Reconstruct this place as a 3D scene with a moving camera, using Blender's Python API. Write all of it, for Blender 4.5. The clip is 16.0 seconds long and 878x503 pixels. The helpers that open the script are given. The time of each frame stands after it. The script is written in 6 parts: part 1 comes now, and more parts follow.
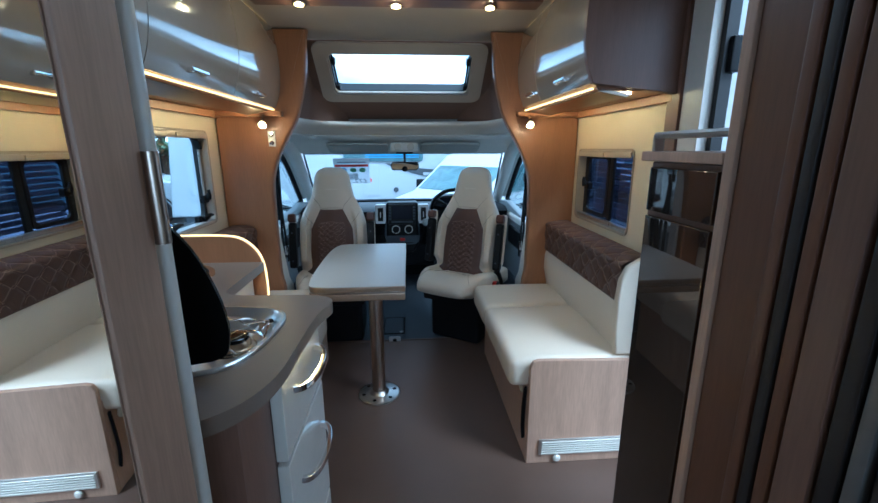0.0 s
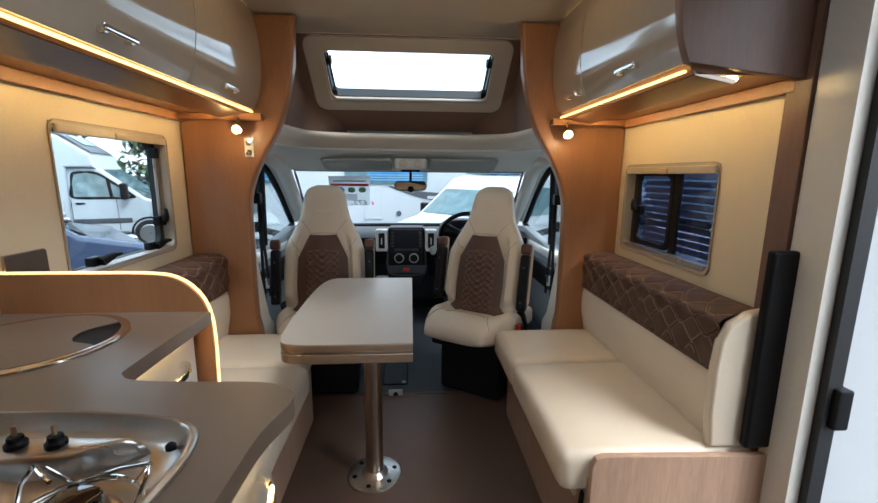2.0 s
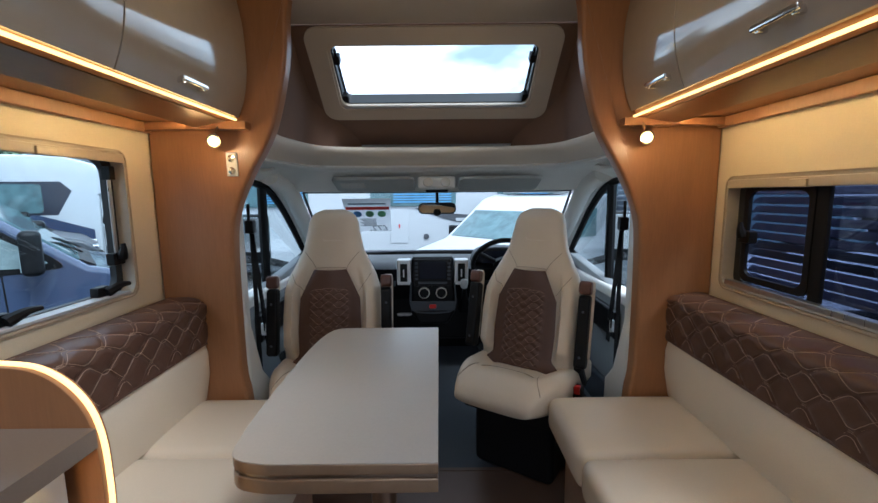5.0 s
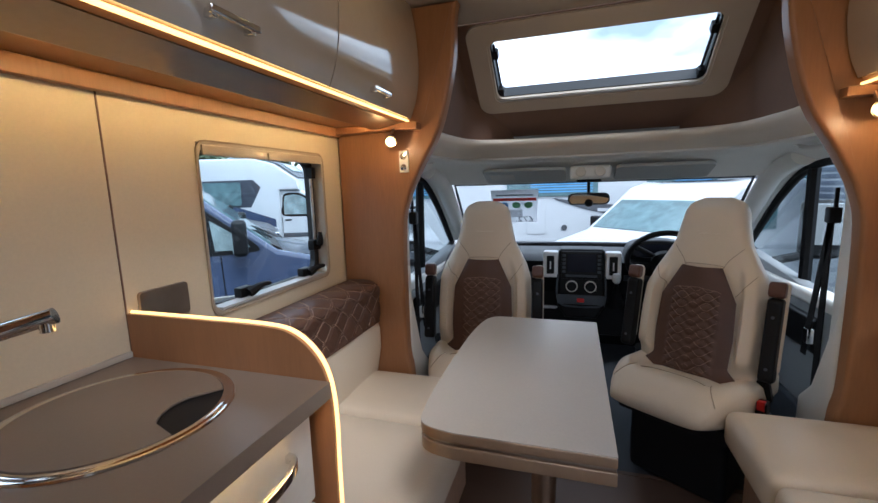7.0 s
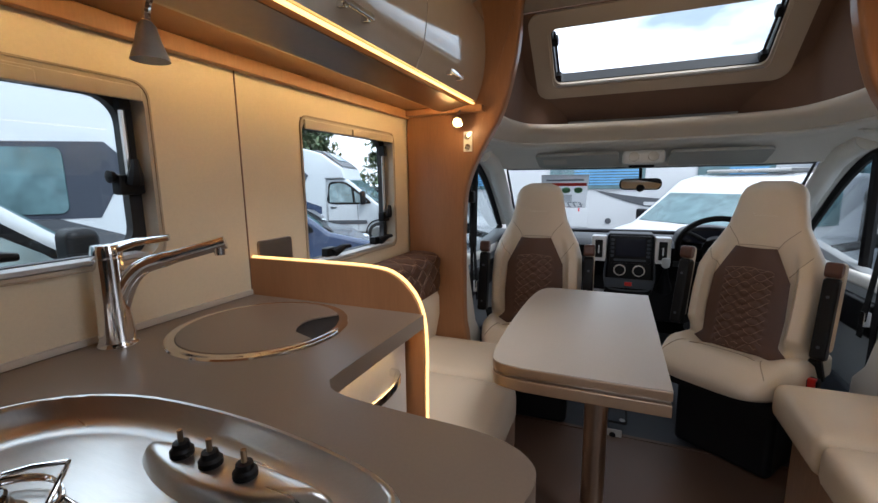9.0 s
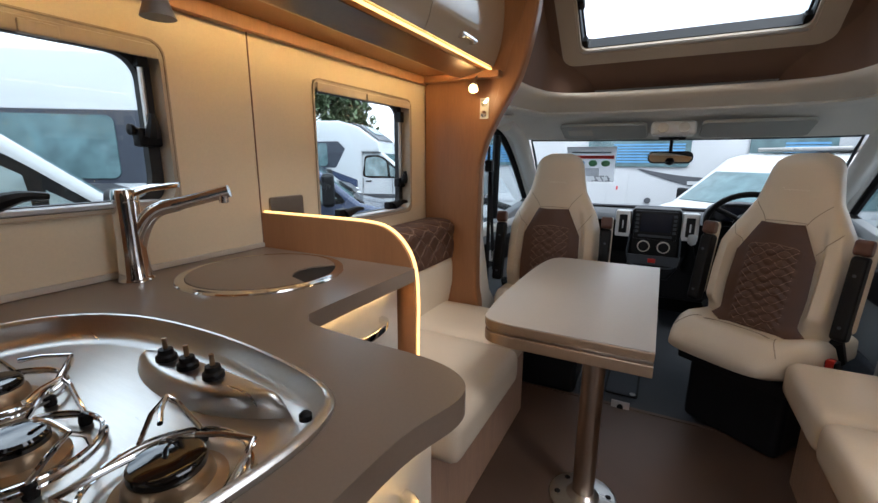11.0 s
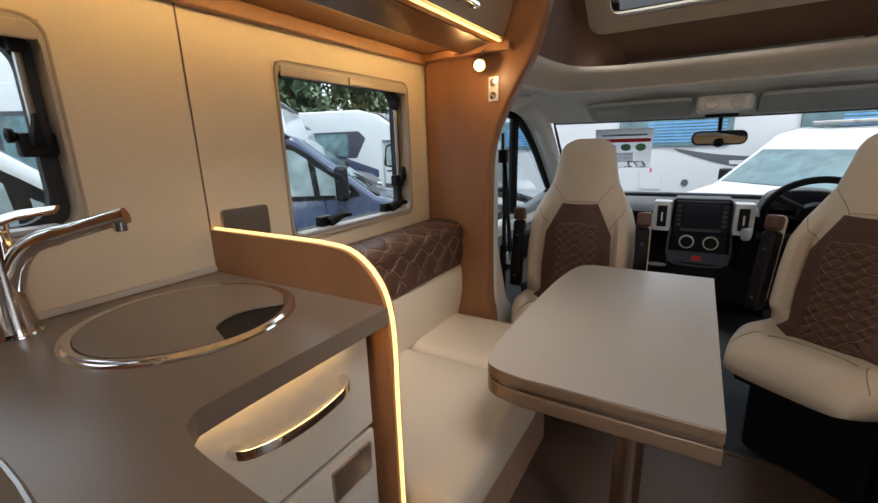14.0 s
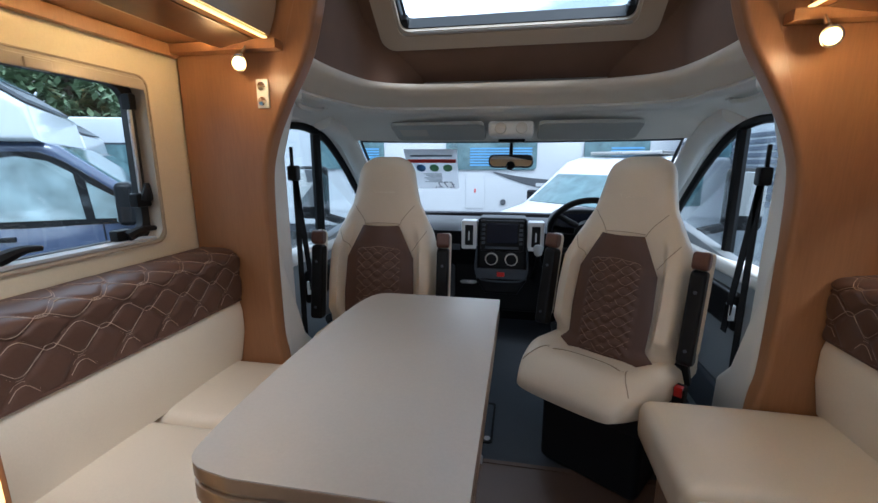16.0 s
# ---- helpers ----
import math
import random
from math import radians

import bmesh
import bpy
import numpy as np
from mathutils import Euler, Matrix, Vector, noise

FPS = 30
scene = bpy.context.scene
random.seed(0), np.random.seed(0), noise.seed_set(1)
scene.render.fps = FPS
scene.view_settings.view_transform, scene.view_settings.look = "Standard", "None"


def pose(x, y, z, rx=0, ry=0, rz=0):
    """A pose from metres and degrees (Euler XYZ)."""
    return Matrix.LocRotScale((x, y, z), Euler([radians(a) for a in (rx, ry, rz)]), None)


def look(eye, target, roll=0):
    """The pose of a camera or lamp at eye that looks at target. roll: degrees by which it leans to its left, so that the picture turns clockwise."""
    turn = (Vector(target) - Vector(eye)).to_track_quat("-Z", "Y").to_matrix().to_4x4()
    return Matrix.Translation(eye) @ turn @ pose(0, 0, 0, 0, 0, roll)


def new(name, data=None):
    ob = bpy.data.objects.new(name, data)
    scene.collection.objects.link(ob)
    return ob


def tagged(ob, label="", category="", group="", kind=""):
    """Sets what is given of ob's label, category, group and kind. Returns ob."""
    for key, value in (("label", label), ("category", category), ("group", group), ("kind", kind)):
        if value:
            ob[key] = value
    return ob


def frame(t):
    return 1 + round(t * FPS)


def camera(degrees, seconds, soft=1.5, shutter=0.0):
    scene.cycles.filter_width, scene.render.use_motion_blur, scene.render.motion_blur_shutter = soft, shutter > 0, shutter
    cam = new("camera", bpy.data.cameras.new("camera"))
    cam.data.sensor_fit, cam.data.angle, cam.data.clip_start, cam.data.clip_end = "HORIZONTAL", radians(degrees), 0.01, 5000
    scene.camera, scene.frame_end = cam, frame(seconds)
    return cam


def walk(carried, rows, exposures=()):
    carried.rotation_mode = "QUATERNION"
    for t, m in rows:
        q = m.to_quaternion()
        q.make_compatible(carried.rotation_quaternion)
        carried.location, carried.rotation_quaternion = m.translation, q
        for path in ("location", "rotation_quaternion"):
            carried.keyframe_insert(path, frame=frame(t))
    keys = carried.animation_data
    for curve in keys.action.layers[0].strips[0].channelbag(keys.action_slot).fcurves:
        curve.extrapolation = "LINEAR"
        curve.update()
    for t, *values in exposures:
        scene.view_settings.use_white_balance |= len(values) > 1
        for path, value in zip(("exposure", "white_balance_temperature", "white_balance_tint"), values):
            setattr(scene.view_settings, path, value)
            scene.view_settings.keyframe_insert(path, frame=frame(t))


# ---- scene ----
cam = camera(92.3, 16.0)
PATH = [
    (0, (-0.051, 0.31, 1.312), (0.086, 2.248, 0.837), -0.2),
    (0.5, (-0.099, 0.376, 1.305), (0.049, 2.321, 0.865), -0.4),
    (1, (-0.12, 0.487, 1.286), (0.049, 2.434, 0.862), -0.4),
    (1.5, (-0.100, 0.638, 1.275), (0.072, 2.59, 0.885), 0.4),
    (2, (-0.080, 0.797, 1.257), (0.053, 2.760, 0.895), 0.5),
    (2.5, (-0.099, 0.959, 1.272), (0.0, 2.927, 0.929), 0.0),
    (3, (-0.101, 1.081, 1.252), (0.009, 3.052, 0.929), 0.0),
    (3.2, (-0.082, 1.129, 1.249), (0.038, 3.100, 0.930), 0.0),
    (5.3, (-0.069, 1.277, 1.251), (-0.142, 3.258, 0.99), -0.8),
    (5.5, (-0.082, 1.276, 1.257), (-0.243, 3.251, 0.984), -0.6),
    (6, (-0.111, 1.268, 1.259), (-0.441, 3.219, 0.97), -0.9),
    (6.5, (-0.14, 1.254, 1.262), (-0.605, 3.176, 0.965), -1.3),
    (7, (-0.163, 1.227, 1.259), (-0.769, 3.11, 0.962), -1.7),
    (7.5, (-0.195, 1.169, 1.258), (-0.906, 3.014, 0.961), -1.7),
    (8, (-0.198, 1.115, 1.248), (-0.969, 2.936, 0.948), -1.4),
    (8.5, (-0.204, 1.077, 1.224), (-0.983, 2.893, 0.915), -1.1),
    (9, (-0.21, 1.048, 1.196), (-0.973, 2.868, 0.872), -0.7),
    (9.2, (-0.216, 1.035, 1.182), (-0.975, 2.854, 0.847), -0.3),
    (11.3, (-0.091, 1.059, 1.146), (-1.082, 2.732, 0.676), 0.6),
    (11.5, (-0.097, 1.094, 1.138), (-1.25, 2.658, 0.662), 0.4),
    (12, (-0.117, 1.138, 1.131), (-1.588, 2.399, 0.638), -0.8),
    (12.5, (-0.13, 1.157, 1.122), (-1.74, 2.235, 0.627), -0.9),
    (13, (-0.134, 1.18, 1.136), (-1.756, 2.241, 0.643), -1.8),
    (13.5, (-0.151, 1.255, 1.169), (-1.623, 2.52, 0.685), -3.1),
    (14, (-0.151, 1.333, 1.177), (-1.165, 2.986, 0.688), -1.8),
    (14.5, (-0.163, 1.397, 1.182), (-0.736, 3.257, 0.719), -0.7),
    (15, (-0.136, 1.456, 1.181), (-0.433, 3.386, 0.747), 0.2),
    (15.5, (-0.085, 1.543, 1.191), (-0.397, 3.472, 0.765), -0.3),
    (16, (-0.031, 1.586, 1.161), (-0.392, 3.51, 0.749), 0.1),
]
EXPOSURES = [(0.0, 1.24, 4350, -4), (0.5, 1.30, 5000, 1), (1.0, 1.34, 5550, 5), (1.5, 1.34, 5800, 5), (3.0, 1.22, 5750, 6), (5.5, 1.12, 5480, 8), (7.0, 1.16, 5680, 11), (9.0, 1.08, 6150, 13), (11.5, 1.18, 6200, 12), (12.5, 1.02, 6350, 12), (14.2, 1.08, 6550, 12), (15.0, 1.08, 5650, 9), (16.0, 1.20, 5500, 9)]
walk(cam, [(t, look(eye, target, roll)) for t, eye, target, roll in PATH], EXPOSURES)

# ---- world and light ----
world = bpy.data.worlds.new("overcast")
world.use_nodes = True
scene.world = world
wn = world.node_tree.nodes
sky = wn.new("ShaderNodeTexSky")
sky.sky_type, sky.sun_disc = "NISHITA", False
sky.sun_elevation, sky.sun_rotation = radians(51), radians(132)
sky.dust_density, sky.air_density = 4.0, 1.0
clouds = wn.new("ShaderNodeTexNoise")
clouds.inputs["Scale"].default_value, clouds.inputs["Detail"].default_value = 3.2, 7
coords = wn.new("ShaderNodeTexCoord")
stretch = wn.new("ShaderNodeMapping")
stretch.inputs["Scale"].default_value = (1.0, 1.0, 2.6)
ramp = wn.new("ShaderNodeValToRGB")
ramp.color_ramp.elements[0].position, ramp.color_ramp.elements[0].color = 0.38, (3.0, 3.3, 3.8, 1)
ramp.color_ramp.elements[1].position, ramp.color_ramp.elements[1].color = 0.60, (11.6, 11.7, 11.9, 1)
mixsky = wn.new("ShaderNodeMixRGB")
mixsky.inputs["Fac"].default_value = 0.85
wl = world.node_tree.links
wl.new(coords.outputs["Generated"], stretch.inputs["Vector"])
wl.new(stretch.outputs["Vector"], clouds.inputs["Vector"])
wl.new(clouds.outputs["Fac"], ramp.inputs["Fac"])
wl.new(sky.outputs["Color"], mixsky.inputs["Color1"])
wl.new(ramp.outputs["Color"], mixsky.inputs["Color2"])
wl.new(mixsky.outputs["Color"], wn["Background"].inputs["Color"])
wn["Background"].inputs["Strength"].default_value = 0.15

sun = new("sun", bpy.data.lights.new("sun", "SUN"))
sun.data.energy, sun.data.angle, sun.data.color = 1.5, radians(25), (1.0, 0.97, 0.93)
sun.matrix_world = look((18, -16, 30), (0, 0, 0))

# area lamps added as sky fill in assumed, unseen roof and rear openings
for name, eye, target, sx, sy, watts in (("roof_fill", (-0.08, 1.55, 1.975), (-0.08, 1.55, 0.0), 0.70, 0.50, 0.45), ("rear_fill", (-0.05, -1.57, 1.35), (-0.05, 3.0, 0.9), 1.3, 0.6, 4.4)):
    area = new(name, bpy.data.lights.new(name, "AREA"))
    area.data.shape, area.data.size, area.data.size_y, area.data.energy, area.data.color = "RECTANGLE", sx, sy, watts, (0.86, 0.93, 1.0)
    area.matrix_world = look(eye, target)

# the two lit reading lamps and the three ceiling spots
for x, y, z, watts in ((-0.838, 2.705, 1.420, 0.42), (0.645, 2.705, 1.420, 0.42), (-0.50, 2.335, 1.890, 0.3), (-0.09, 2.335, 1.890, 0.3), (0.32, 2.335, 1.890, 0.3)):
    bulb = new("lamp_bulb", bpy.data.lights.new("lamp_bulb", "POINT"))
    bulb.data.energy, bulb.data.color, bulb.data.shadow_soft_size = watts, (1.0, 0.66, 0.30), 0.008
    bulb.location = (x, y, z)


# ---- helpers for building ----
def mat(name, color, rough=0.5, metal=0.0, var=0.12, scale=8.0, fine=60.0, bump=0.05, stretch=(1, 1, 1), coat=0.0, spec=0.5, second=None):
    """A surface with slow patches and fine grain over its base colour."""
    m = bpy.data.materials.new(name)
    m.use_nodes = True
    n, l = m.node_tree.nodes, m.node_tree.links
    b = n["Principled BSDF"]
    b.inputs["Metallic"].default_value = metal
    b.inputs["Coat Weight"].default_value = coat
    b.inputs["Coat Roughness"].default_value = 0.06
    b.inputs["Specular IOR Level"].default_value = spec
    tc, mp = n.new("ShaderNodeTexCoord"), n.new("ShaderNodeMapping")
    mp.inputs["Scale"].default_value = stretch
    l.new(tc.outputs["Object"], mp.inputs["Vector"])
    slow, grain = n.new("ShaderNodeTexNoise"), n.new("ShaderNodeTexNoise")
    slow.inputs["Scale"].default_value, slow.inputs["Detail"].default_value = scale, 3
    grain.inputs["Scale"].default_value, grain.inputs["Detail"].default_value = fine, 5
    for tex in (slow, grain):
        l.new(mp.outputs["Vector"], tex.inputs["Vector"])
    add = n.new("ShaderNodeMath")
    add.operation = "ADD"
    l.new(slow.outputs["Fac"], add.inputs[0])
    l.new(grain.outputs["Fac"], add.inputs[1])
    rmp = n.new("ShaderNodeMapRange")
    rmp.inputs["From Min"].default_value, rmp.inputs["From Max"].default_value = 0.65, 1.35
    l.new(add.outputs[0], rmp.inputs["Value"])
    mix = n.new("ShaderNodeMixRGB")
    dark = second or tuple(c * (1 - var) for c in color)
    light = color if second else tuple(min(1, c * (1 + var)) for c in color)
    mix.inputs["Color1"].default_value, mix.inputs["Color2"].default_value = (*dark, 1), (*light, 1)
    l.new(rmp.outputs["Result"], mix.inputs["Fac"])
    l.new(mix.outputs["Color"], b.inputs["Base Color"])
    rr = n.new("ShaderNodeMapRange")
    rr.inputs["To Min"].default_value, rr.inputs["To Max"].default_value = rough * 0.85, min(1, rough * 1.15)
    l.new(slow.outputs["Fac"], rr.inputs["Value"])
    l.new(rr.outputs["Result"], b.inputs["Roughness"])
    if bump:
        bp = n.new("ShaderNodeBump")
        bp.inputs["Strength"].default_value, bp.inputs["Distance"].default_value = bump, 0.002
        l.new(grain.outputs["Fac"], bp.inputs["Height"])
        l.new(bp.outputs["Normal"], b.inputs["Normal"])
    return m


def glow(name, color, strength):
    m = bpy.data.materials.new(name)
    m.use_nodes = True
    b = m.node_tree.nodes["Principled BSDF"]
    b.inputs["Base Color"].default_value = (*color, 1)
    b.inputs["Emission Color"].default_value = (*color, 1)
    b.inputs["Emission Strength"].default_value = strength
    return m


def glass(name, color=(1, 1, 1), rough=0.0, clear=0.92):
    """A thin pane: mostly let through, with a gloss that grows at a slant."""
    m = bpy.data.materials.new(name)
    m.use_nodes = True
    n, l = m.node_tree.nodes, m.node_tree.links
    n.remove(n["Principled BSDF"])
    thru, gloss, mx = n.new("ShaderNodeBsdfTransparent"), n.new("ShaderNodeBsdfGlossy"), n.new("ShaderNodeMixShader")
    lw, power, scale = n.new("ShaderNodeLayerWeight"), n.new("ShaderNodeMath"), n.new("ShaderNodeMath")
    lw.inputs["Blend"].default_value = 0.5
    power.operation, power.inputs[1].default_value = "POWER", 4.0
    scale.operation, scale.inputs[1].default_value, scale.inputs[2].default_value = "MULTIPLY_ADD", 0.55, 0.03
    thru.inputs["Color"].default_value = (*[c * clear for c in color], 1)
    gloss.inputs["Roughness"].default_value = rough
    l.new(lw.outputs["Facing"], power.inputs[0])
    l.new(power.outputs[0], scale.inputs[0])
    l.new(scale.outputs[0], mx.inputs["Fac"])
    l.new(thru.outputs["BSDF"], mx.inputs[1])
    l.new(gloss.outputs["BSDF"], mx.inputs[2])
    l.new(mx.outputs["Shader"], n["Material Output"].inputs["Surface"])
    return m


def smooth_step(a, b, v):
    w = min(1.0, max(0.0, (v - a) / (b - a)))
    return w * w * (3 - 2 * w)


def box(bm, x0, x1, y0, y1, z0, z1):
    c = [bm.verts.new((x, y, z)) for z in (z0, z1) for x, y in ((x0, y0), (x1, y0), (x1, y1), (x0, y1))]
    for f in ((3, 2, 1, 0), (4, 5, 6, 7), (0, 1, 5, 4), (1, 2, 6, 5), (2, 3, 7, 6), (3, 0, 4, 7)):
        bm.faces.new([c[i] for i in f])
    return bm


def cube(x0, x1, y0, y1, z0, z1, bevel=0.0, seg=2):
    bm = box(bmesh.new(), x0, x1, y0, y1, z0, z1)
    if bevel:
        bmesh.ops.bevel(bm, geom=bm.edges[:], offset=bevel, segments=seg, profile=0.5, affect="EDGES")
    return bm


def put(axis, u, v, w):
    """(u, v) in the plane across an axis, w along it."""
    return {"x": (w, u, v), "y": (u, w, v), "z": (u, v, w)}[axis]


def slab(points, axis, a, b, bevel=0.0, seg=2, bm=None):
    """A flat outline, pushed from a to b along an axis."""
    bm = bm or bmesh.new()
    lo = [bm.verts.new(put(axis, u, v, a)) for u, v in points]
    hi = [bm.verts.new(put(axis, u, v, b)) for u, v in points]
    k = len(points)
    caps = [bm.faces.new(lo), bm.faces.new(hi)]
    for i in range(k):
        bm.faces.new((lo[i], lo[(i + 1) % k], hi[(i + 1) % k], hi[i]))
    bmesh.ops.recalc_face_normals(bm, faces=bm.faces[:])
    if bevel:
        rim = [e for f in caps for e in f.edges]
        bmesh.ops.bevel(bm, geom=rim, offset=bevel, segments=seg, profile=0.5, affect="EDGES")
    return bm


def curve(points, steps=6, closed=False):
    """A smooth line through a few points (Catmull-Rom)."""
    pts = [Vector(p) for p in points]
    k = len(pts)
    out = []
    for i in range(k if closed else k - 1):
        p = [pts[(i + d) % k] if closed else pts[min(max(i + d, 0), k - 1)] for d in (-1, 0, 1, 2)]
        for s in range(steps):
            t = s / steps
            out.append(0.5 * (2 * p[1] + (p[2] - p[0]) * t + (2 * p[0] - 5 * p[1] + 4 * p[2] - p[3]) * t * t + (3 * p[1] - p[0] - 3 * p[2] + p[3]) * t ** 3))
    if not closed:
        out.append(pts[-1])
    return out


def rounded(u0, u1, v0, v1, r, seg=5):
    """A rectangle with round corners."""
    out = []
    for cu, cv, a in ((u1 - r, v1 - r, 0), (u0 + r, v1 - r, 90), (u0 + r, v0 + r, 180), (u1 - r, v0 + r, 270)):
        for i in range(seg + 1):
            w = radians(a + 90 * i / seg)
            out.append((cu + r * math.cos(w), cv + r * math.sin(w)))
    return out


def ring_slab(outer, inner, axis, a, b, bm=None):
    """A frame between two outlines of as many points, from a to b."""
    bm = bm or bmesh.new()
    k = len(outer)
    v = [[bm.verts.new(put(axis, p[0], p[1], w)) for p in line] for line, w in ((outer, a), (outer, b), (inner, b), (inner, a))]
    for j in range(4):
        for i in range(k):
            bm.faces.new((v[j][i], v[j][(i + 1) % k], v[(j + 1) % 4][(i + 1) % k], v[(j + 1) % 4][i]))
    bmesh.ops.recalc_face_normals(bm, faces=bm.faces[:])
    return bm


def tube(points, r, n=10, closed=False, bm=None, flat=1.0):
    """A round bar along a line. r may be one number or one for each point."""
    bm = bm or bmesh.new()
    pts = [Vector(p) for p in points]
    k = len(pts)
    rad = r if isinstance(r, (list, tuple)) else [r] * k
    side = None
    rings = []
    for i, p in enumerate(pts):
        d = (pts[(i + 1) % k] - pts[i - 1]) if closed or 0 < i < k - 1 else (pts[1] - pts[0] if i == 0 else pts[-1] - pts[-2])
        d.normalize()
        if side is None:
            side = d.orthogonal().normalized()
        side = (side - d * side.dot(d)).normalized()
        up = d.cross(side)
        rings.append([bm.verts.new(p + rad[i] * (side * math.cos(2 * math.pi * j / n) + up * flat * math.sin(2 * math.pi * j / n))) for j in range(n)])
    for i in range(k if closed else k - 1):
        a, b = rings[i], rings[(i + 1) % k]
        for j in range(n):
            bm.faces.new((a[j], a[(j + 1) % n], b[(j + 1) % n], b[j]))
    if not closed:
        bm.faces.new(rings[0][::-1])
        bm.faces.new(rings[-1])
    return bm


def lathe(profile, centre=(0, 0, 0), n=32, bm=None, squash=1.0):
    """A turned shape: (radius, height) pairs round an upright axis."""
    bm = bm or bmesh.new()
    cx, cy, cz = centre
    rings = [[bm.verts.new((cx + r * math.cos(2 * math.pi * j / n), cy + squash * r * math.sin(2 * math.pi * j / n), cz + h)) for j in range(n)] for r, h in profile]
    for a, b in zip(rings, rings[1:]):
        for j in range(n):
            bm.faces.new((a[j], a[(j + 1) % n], b[(j + 1) % n], b[j]))
    for end in (rings[0], rings[-1]):
        bm.faces.new(end)
    bmesh.ops.recalc_face_normals(bm, faces=bm.faces[:])
    return bm


def loft(rings, bm=None, caps=True):
    """A skin over rows of points of equal count, each row a closed loop."""
    bm = bm or bmesh.new()
    vs = [[bm.verts.new(p) for p in row] for row in rings]
    k = len(rings[0])
    for a, b in zip(vs, vs[1:]):
        for j in range(k):
            bm.faces.new((a[j], a[(j + 1) % k], b[(j + 1) % k], b[j]))
    if caps:
        bm.faces.new(vs[0])
        bm.faces.new(vs[-1])
    bmesh.ops.recalc_face_normals(bm, faces=bm.faces[:])
    return bm


def sheet(fn, nu, nv, thick=0.0):
    """A surface from fn(u, v) with u and v from 0 to 1."""
    bm = bmesh.new()
    g = [[bm.verts.new(fn(i / nu, j / nv)) for j in range(nv + 1)] for i in range(nu + 1)]
    for i in range(nu):
        for j in range(nv):
            bm.faces.new((g[i][j], g[i + 1][j], g[i + 1][j + 1], g[i][j + 1]))
    bmesh.ops.recalc_face_normals(bm, faces=bm.faces[:])
    if thick:
        bmesh.ops.solidify(bm, geom=bm.faces[:], thickness=thick)
    return bm


def turned(bm, m):
    bmesh.ops.transform(bm, matrix=m, verts=bm.verts[:])
    return bm


def weigh_normals(me, limit):
    """Large flat faces keep their own direction beside narrow rounded edges."""
    around = [[] for _ in me.vertices]
    for p in me.polygons:
        for v in p.vertices:
            around[v].append((p.normal.copy(), p.area))
    turned_to = []
    for p in me.polygons:
        for v in p.vertices:
            total = Vector((0, 0, 0))
            for nrm, area in around[v]:
                if nrm.dot(p.normal) > limit:
                    total += nrm * area
            turned_to.append(total.normalized() if total.length > 0 else p.normal.copy())
    me.normals_split_custom_set(turned_to)


def mesh_of(name, bm, material, smooth=35):
    me = bpy.data.meshes.new(name)
    bm.to_mesh(me)
    bm.free()
    me.materials.append(material)
    if smooth:
        me.polygons.foreach_set("use_smooth", [True] * len(me.polygons))
        me.set_sharp_from_angle(angle=radians(smooth))
        if smooth < 60 and len(me.polygons) < 4000:
            weigh_normals(me, math.cos(radians(smooth)))
    return me


def part(name, bm, material, parent, label="", smooth=35):
    """One mesh, built in the world's metres, under a thing or a part of one."""
    ob = new(name, mesh_of(name, bm, material, smooth))
    ob.parent = parent
    if parent.parent is None:
        ob.location = -parent.location
    return tagged(ob, label)


def thing(name, label, category, at=(0, 0, 0), group="", kind=""):
    ob = new(name)
    ob.empty_display_size = 0.1
    ob.location = at
    return tagged(ob, label, category, group, kind)


def solid(name, bm, material, label, category, group="", kind="", smooth=35):
    """A thing that is one mesh."""
    return tagged(new(name, mesh_of(name, bm, material, smooth)), label, category, group, kind)


def structure(name, bm, material, label, category="structure", smooth=35):
    return solid(name, bm, material, label, category, "", "structure", smooth)


# ---- materials ----
CREAM_WALL = mat("cream wall board", (0.68, 0.57, 0.40), 0.45, var=0.04, scale=3, fine=180, bump=0.03)
WOOD = mat("warm brown veneer", (0.31, 0.142, 0.060), 0.38, var=0.10, scale=2.5, fine=22, bump=0.03, stretch=(9, 9, 0.8))
WOOD_PALE = mat("pale pear veneer", (0.44, 0.28, 0.19), 0.42, var=0.16, scale=3, fine=26, bump=0.03, stretch=(9, 9, 0.7))
WOOD_DARK = mat("dark walnut veneer", (0.17, 0.09, 0.06), 0.4, var=0.15, scale=3, fine=26, bump=0.03, stretch=(9, 9, 0.7))
WOOD_RED = mat("red brown veneer", (0.13, 0.055, 0.028), 0.4, var=0.15, scale=3, fine=26, bump=0.03, stretch=(9, 9, 0.7))
GLOSS = mat("glossy taupe lacquer", (0.40, 0.33, 0.26), 0.12, var=0.03, scale=2, fine=30, bump=0.0, coat=1.0)
WHITE_LACQUER = mat("cream white lacquer", (0.72, 0.68, 0.60), 0.22, var=0.03, bump=0.0, coat=0.5)
COUNTER = mat("taupe worktop", (0.200, 0.148, 0.110), 0.33, var=0.05, scale=5, fine=240, bump=0.03)
TABLE = mat("pale taupe laminate", (0.42, 0.38, 0.33), 0.34, var=0.04, scale=4, fine=200, bump=0.02)
CARPET = mat("brown vinyl floor", (0.105, 0.064, 0.045), 0.42, var=0.10, scale=6, fine=220, bump=0.06)
LEATHER = mat("cream leather", (0.66, 0.56, 0.43), 0.42, var=0.04, scale=5, fine=260, bump=0.12)
LEATHER_BROWN = mat("brown leather", (0.088, 0.044, 0.029), 0.45, var=0.10, scale=6, fine=240, bump=0.15, spec=0.35)
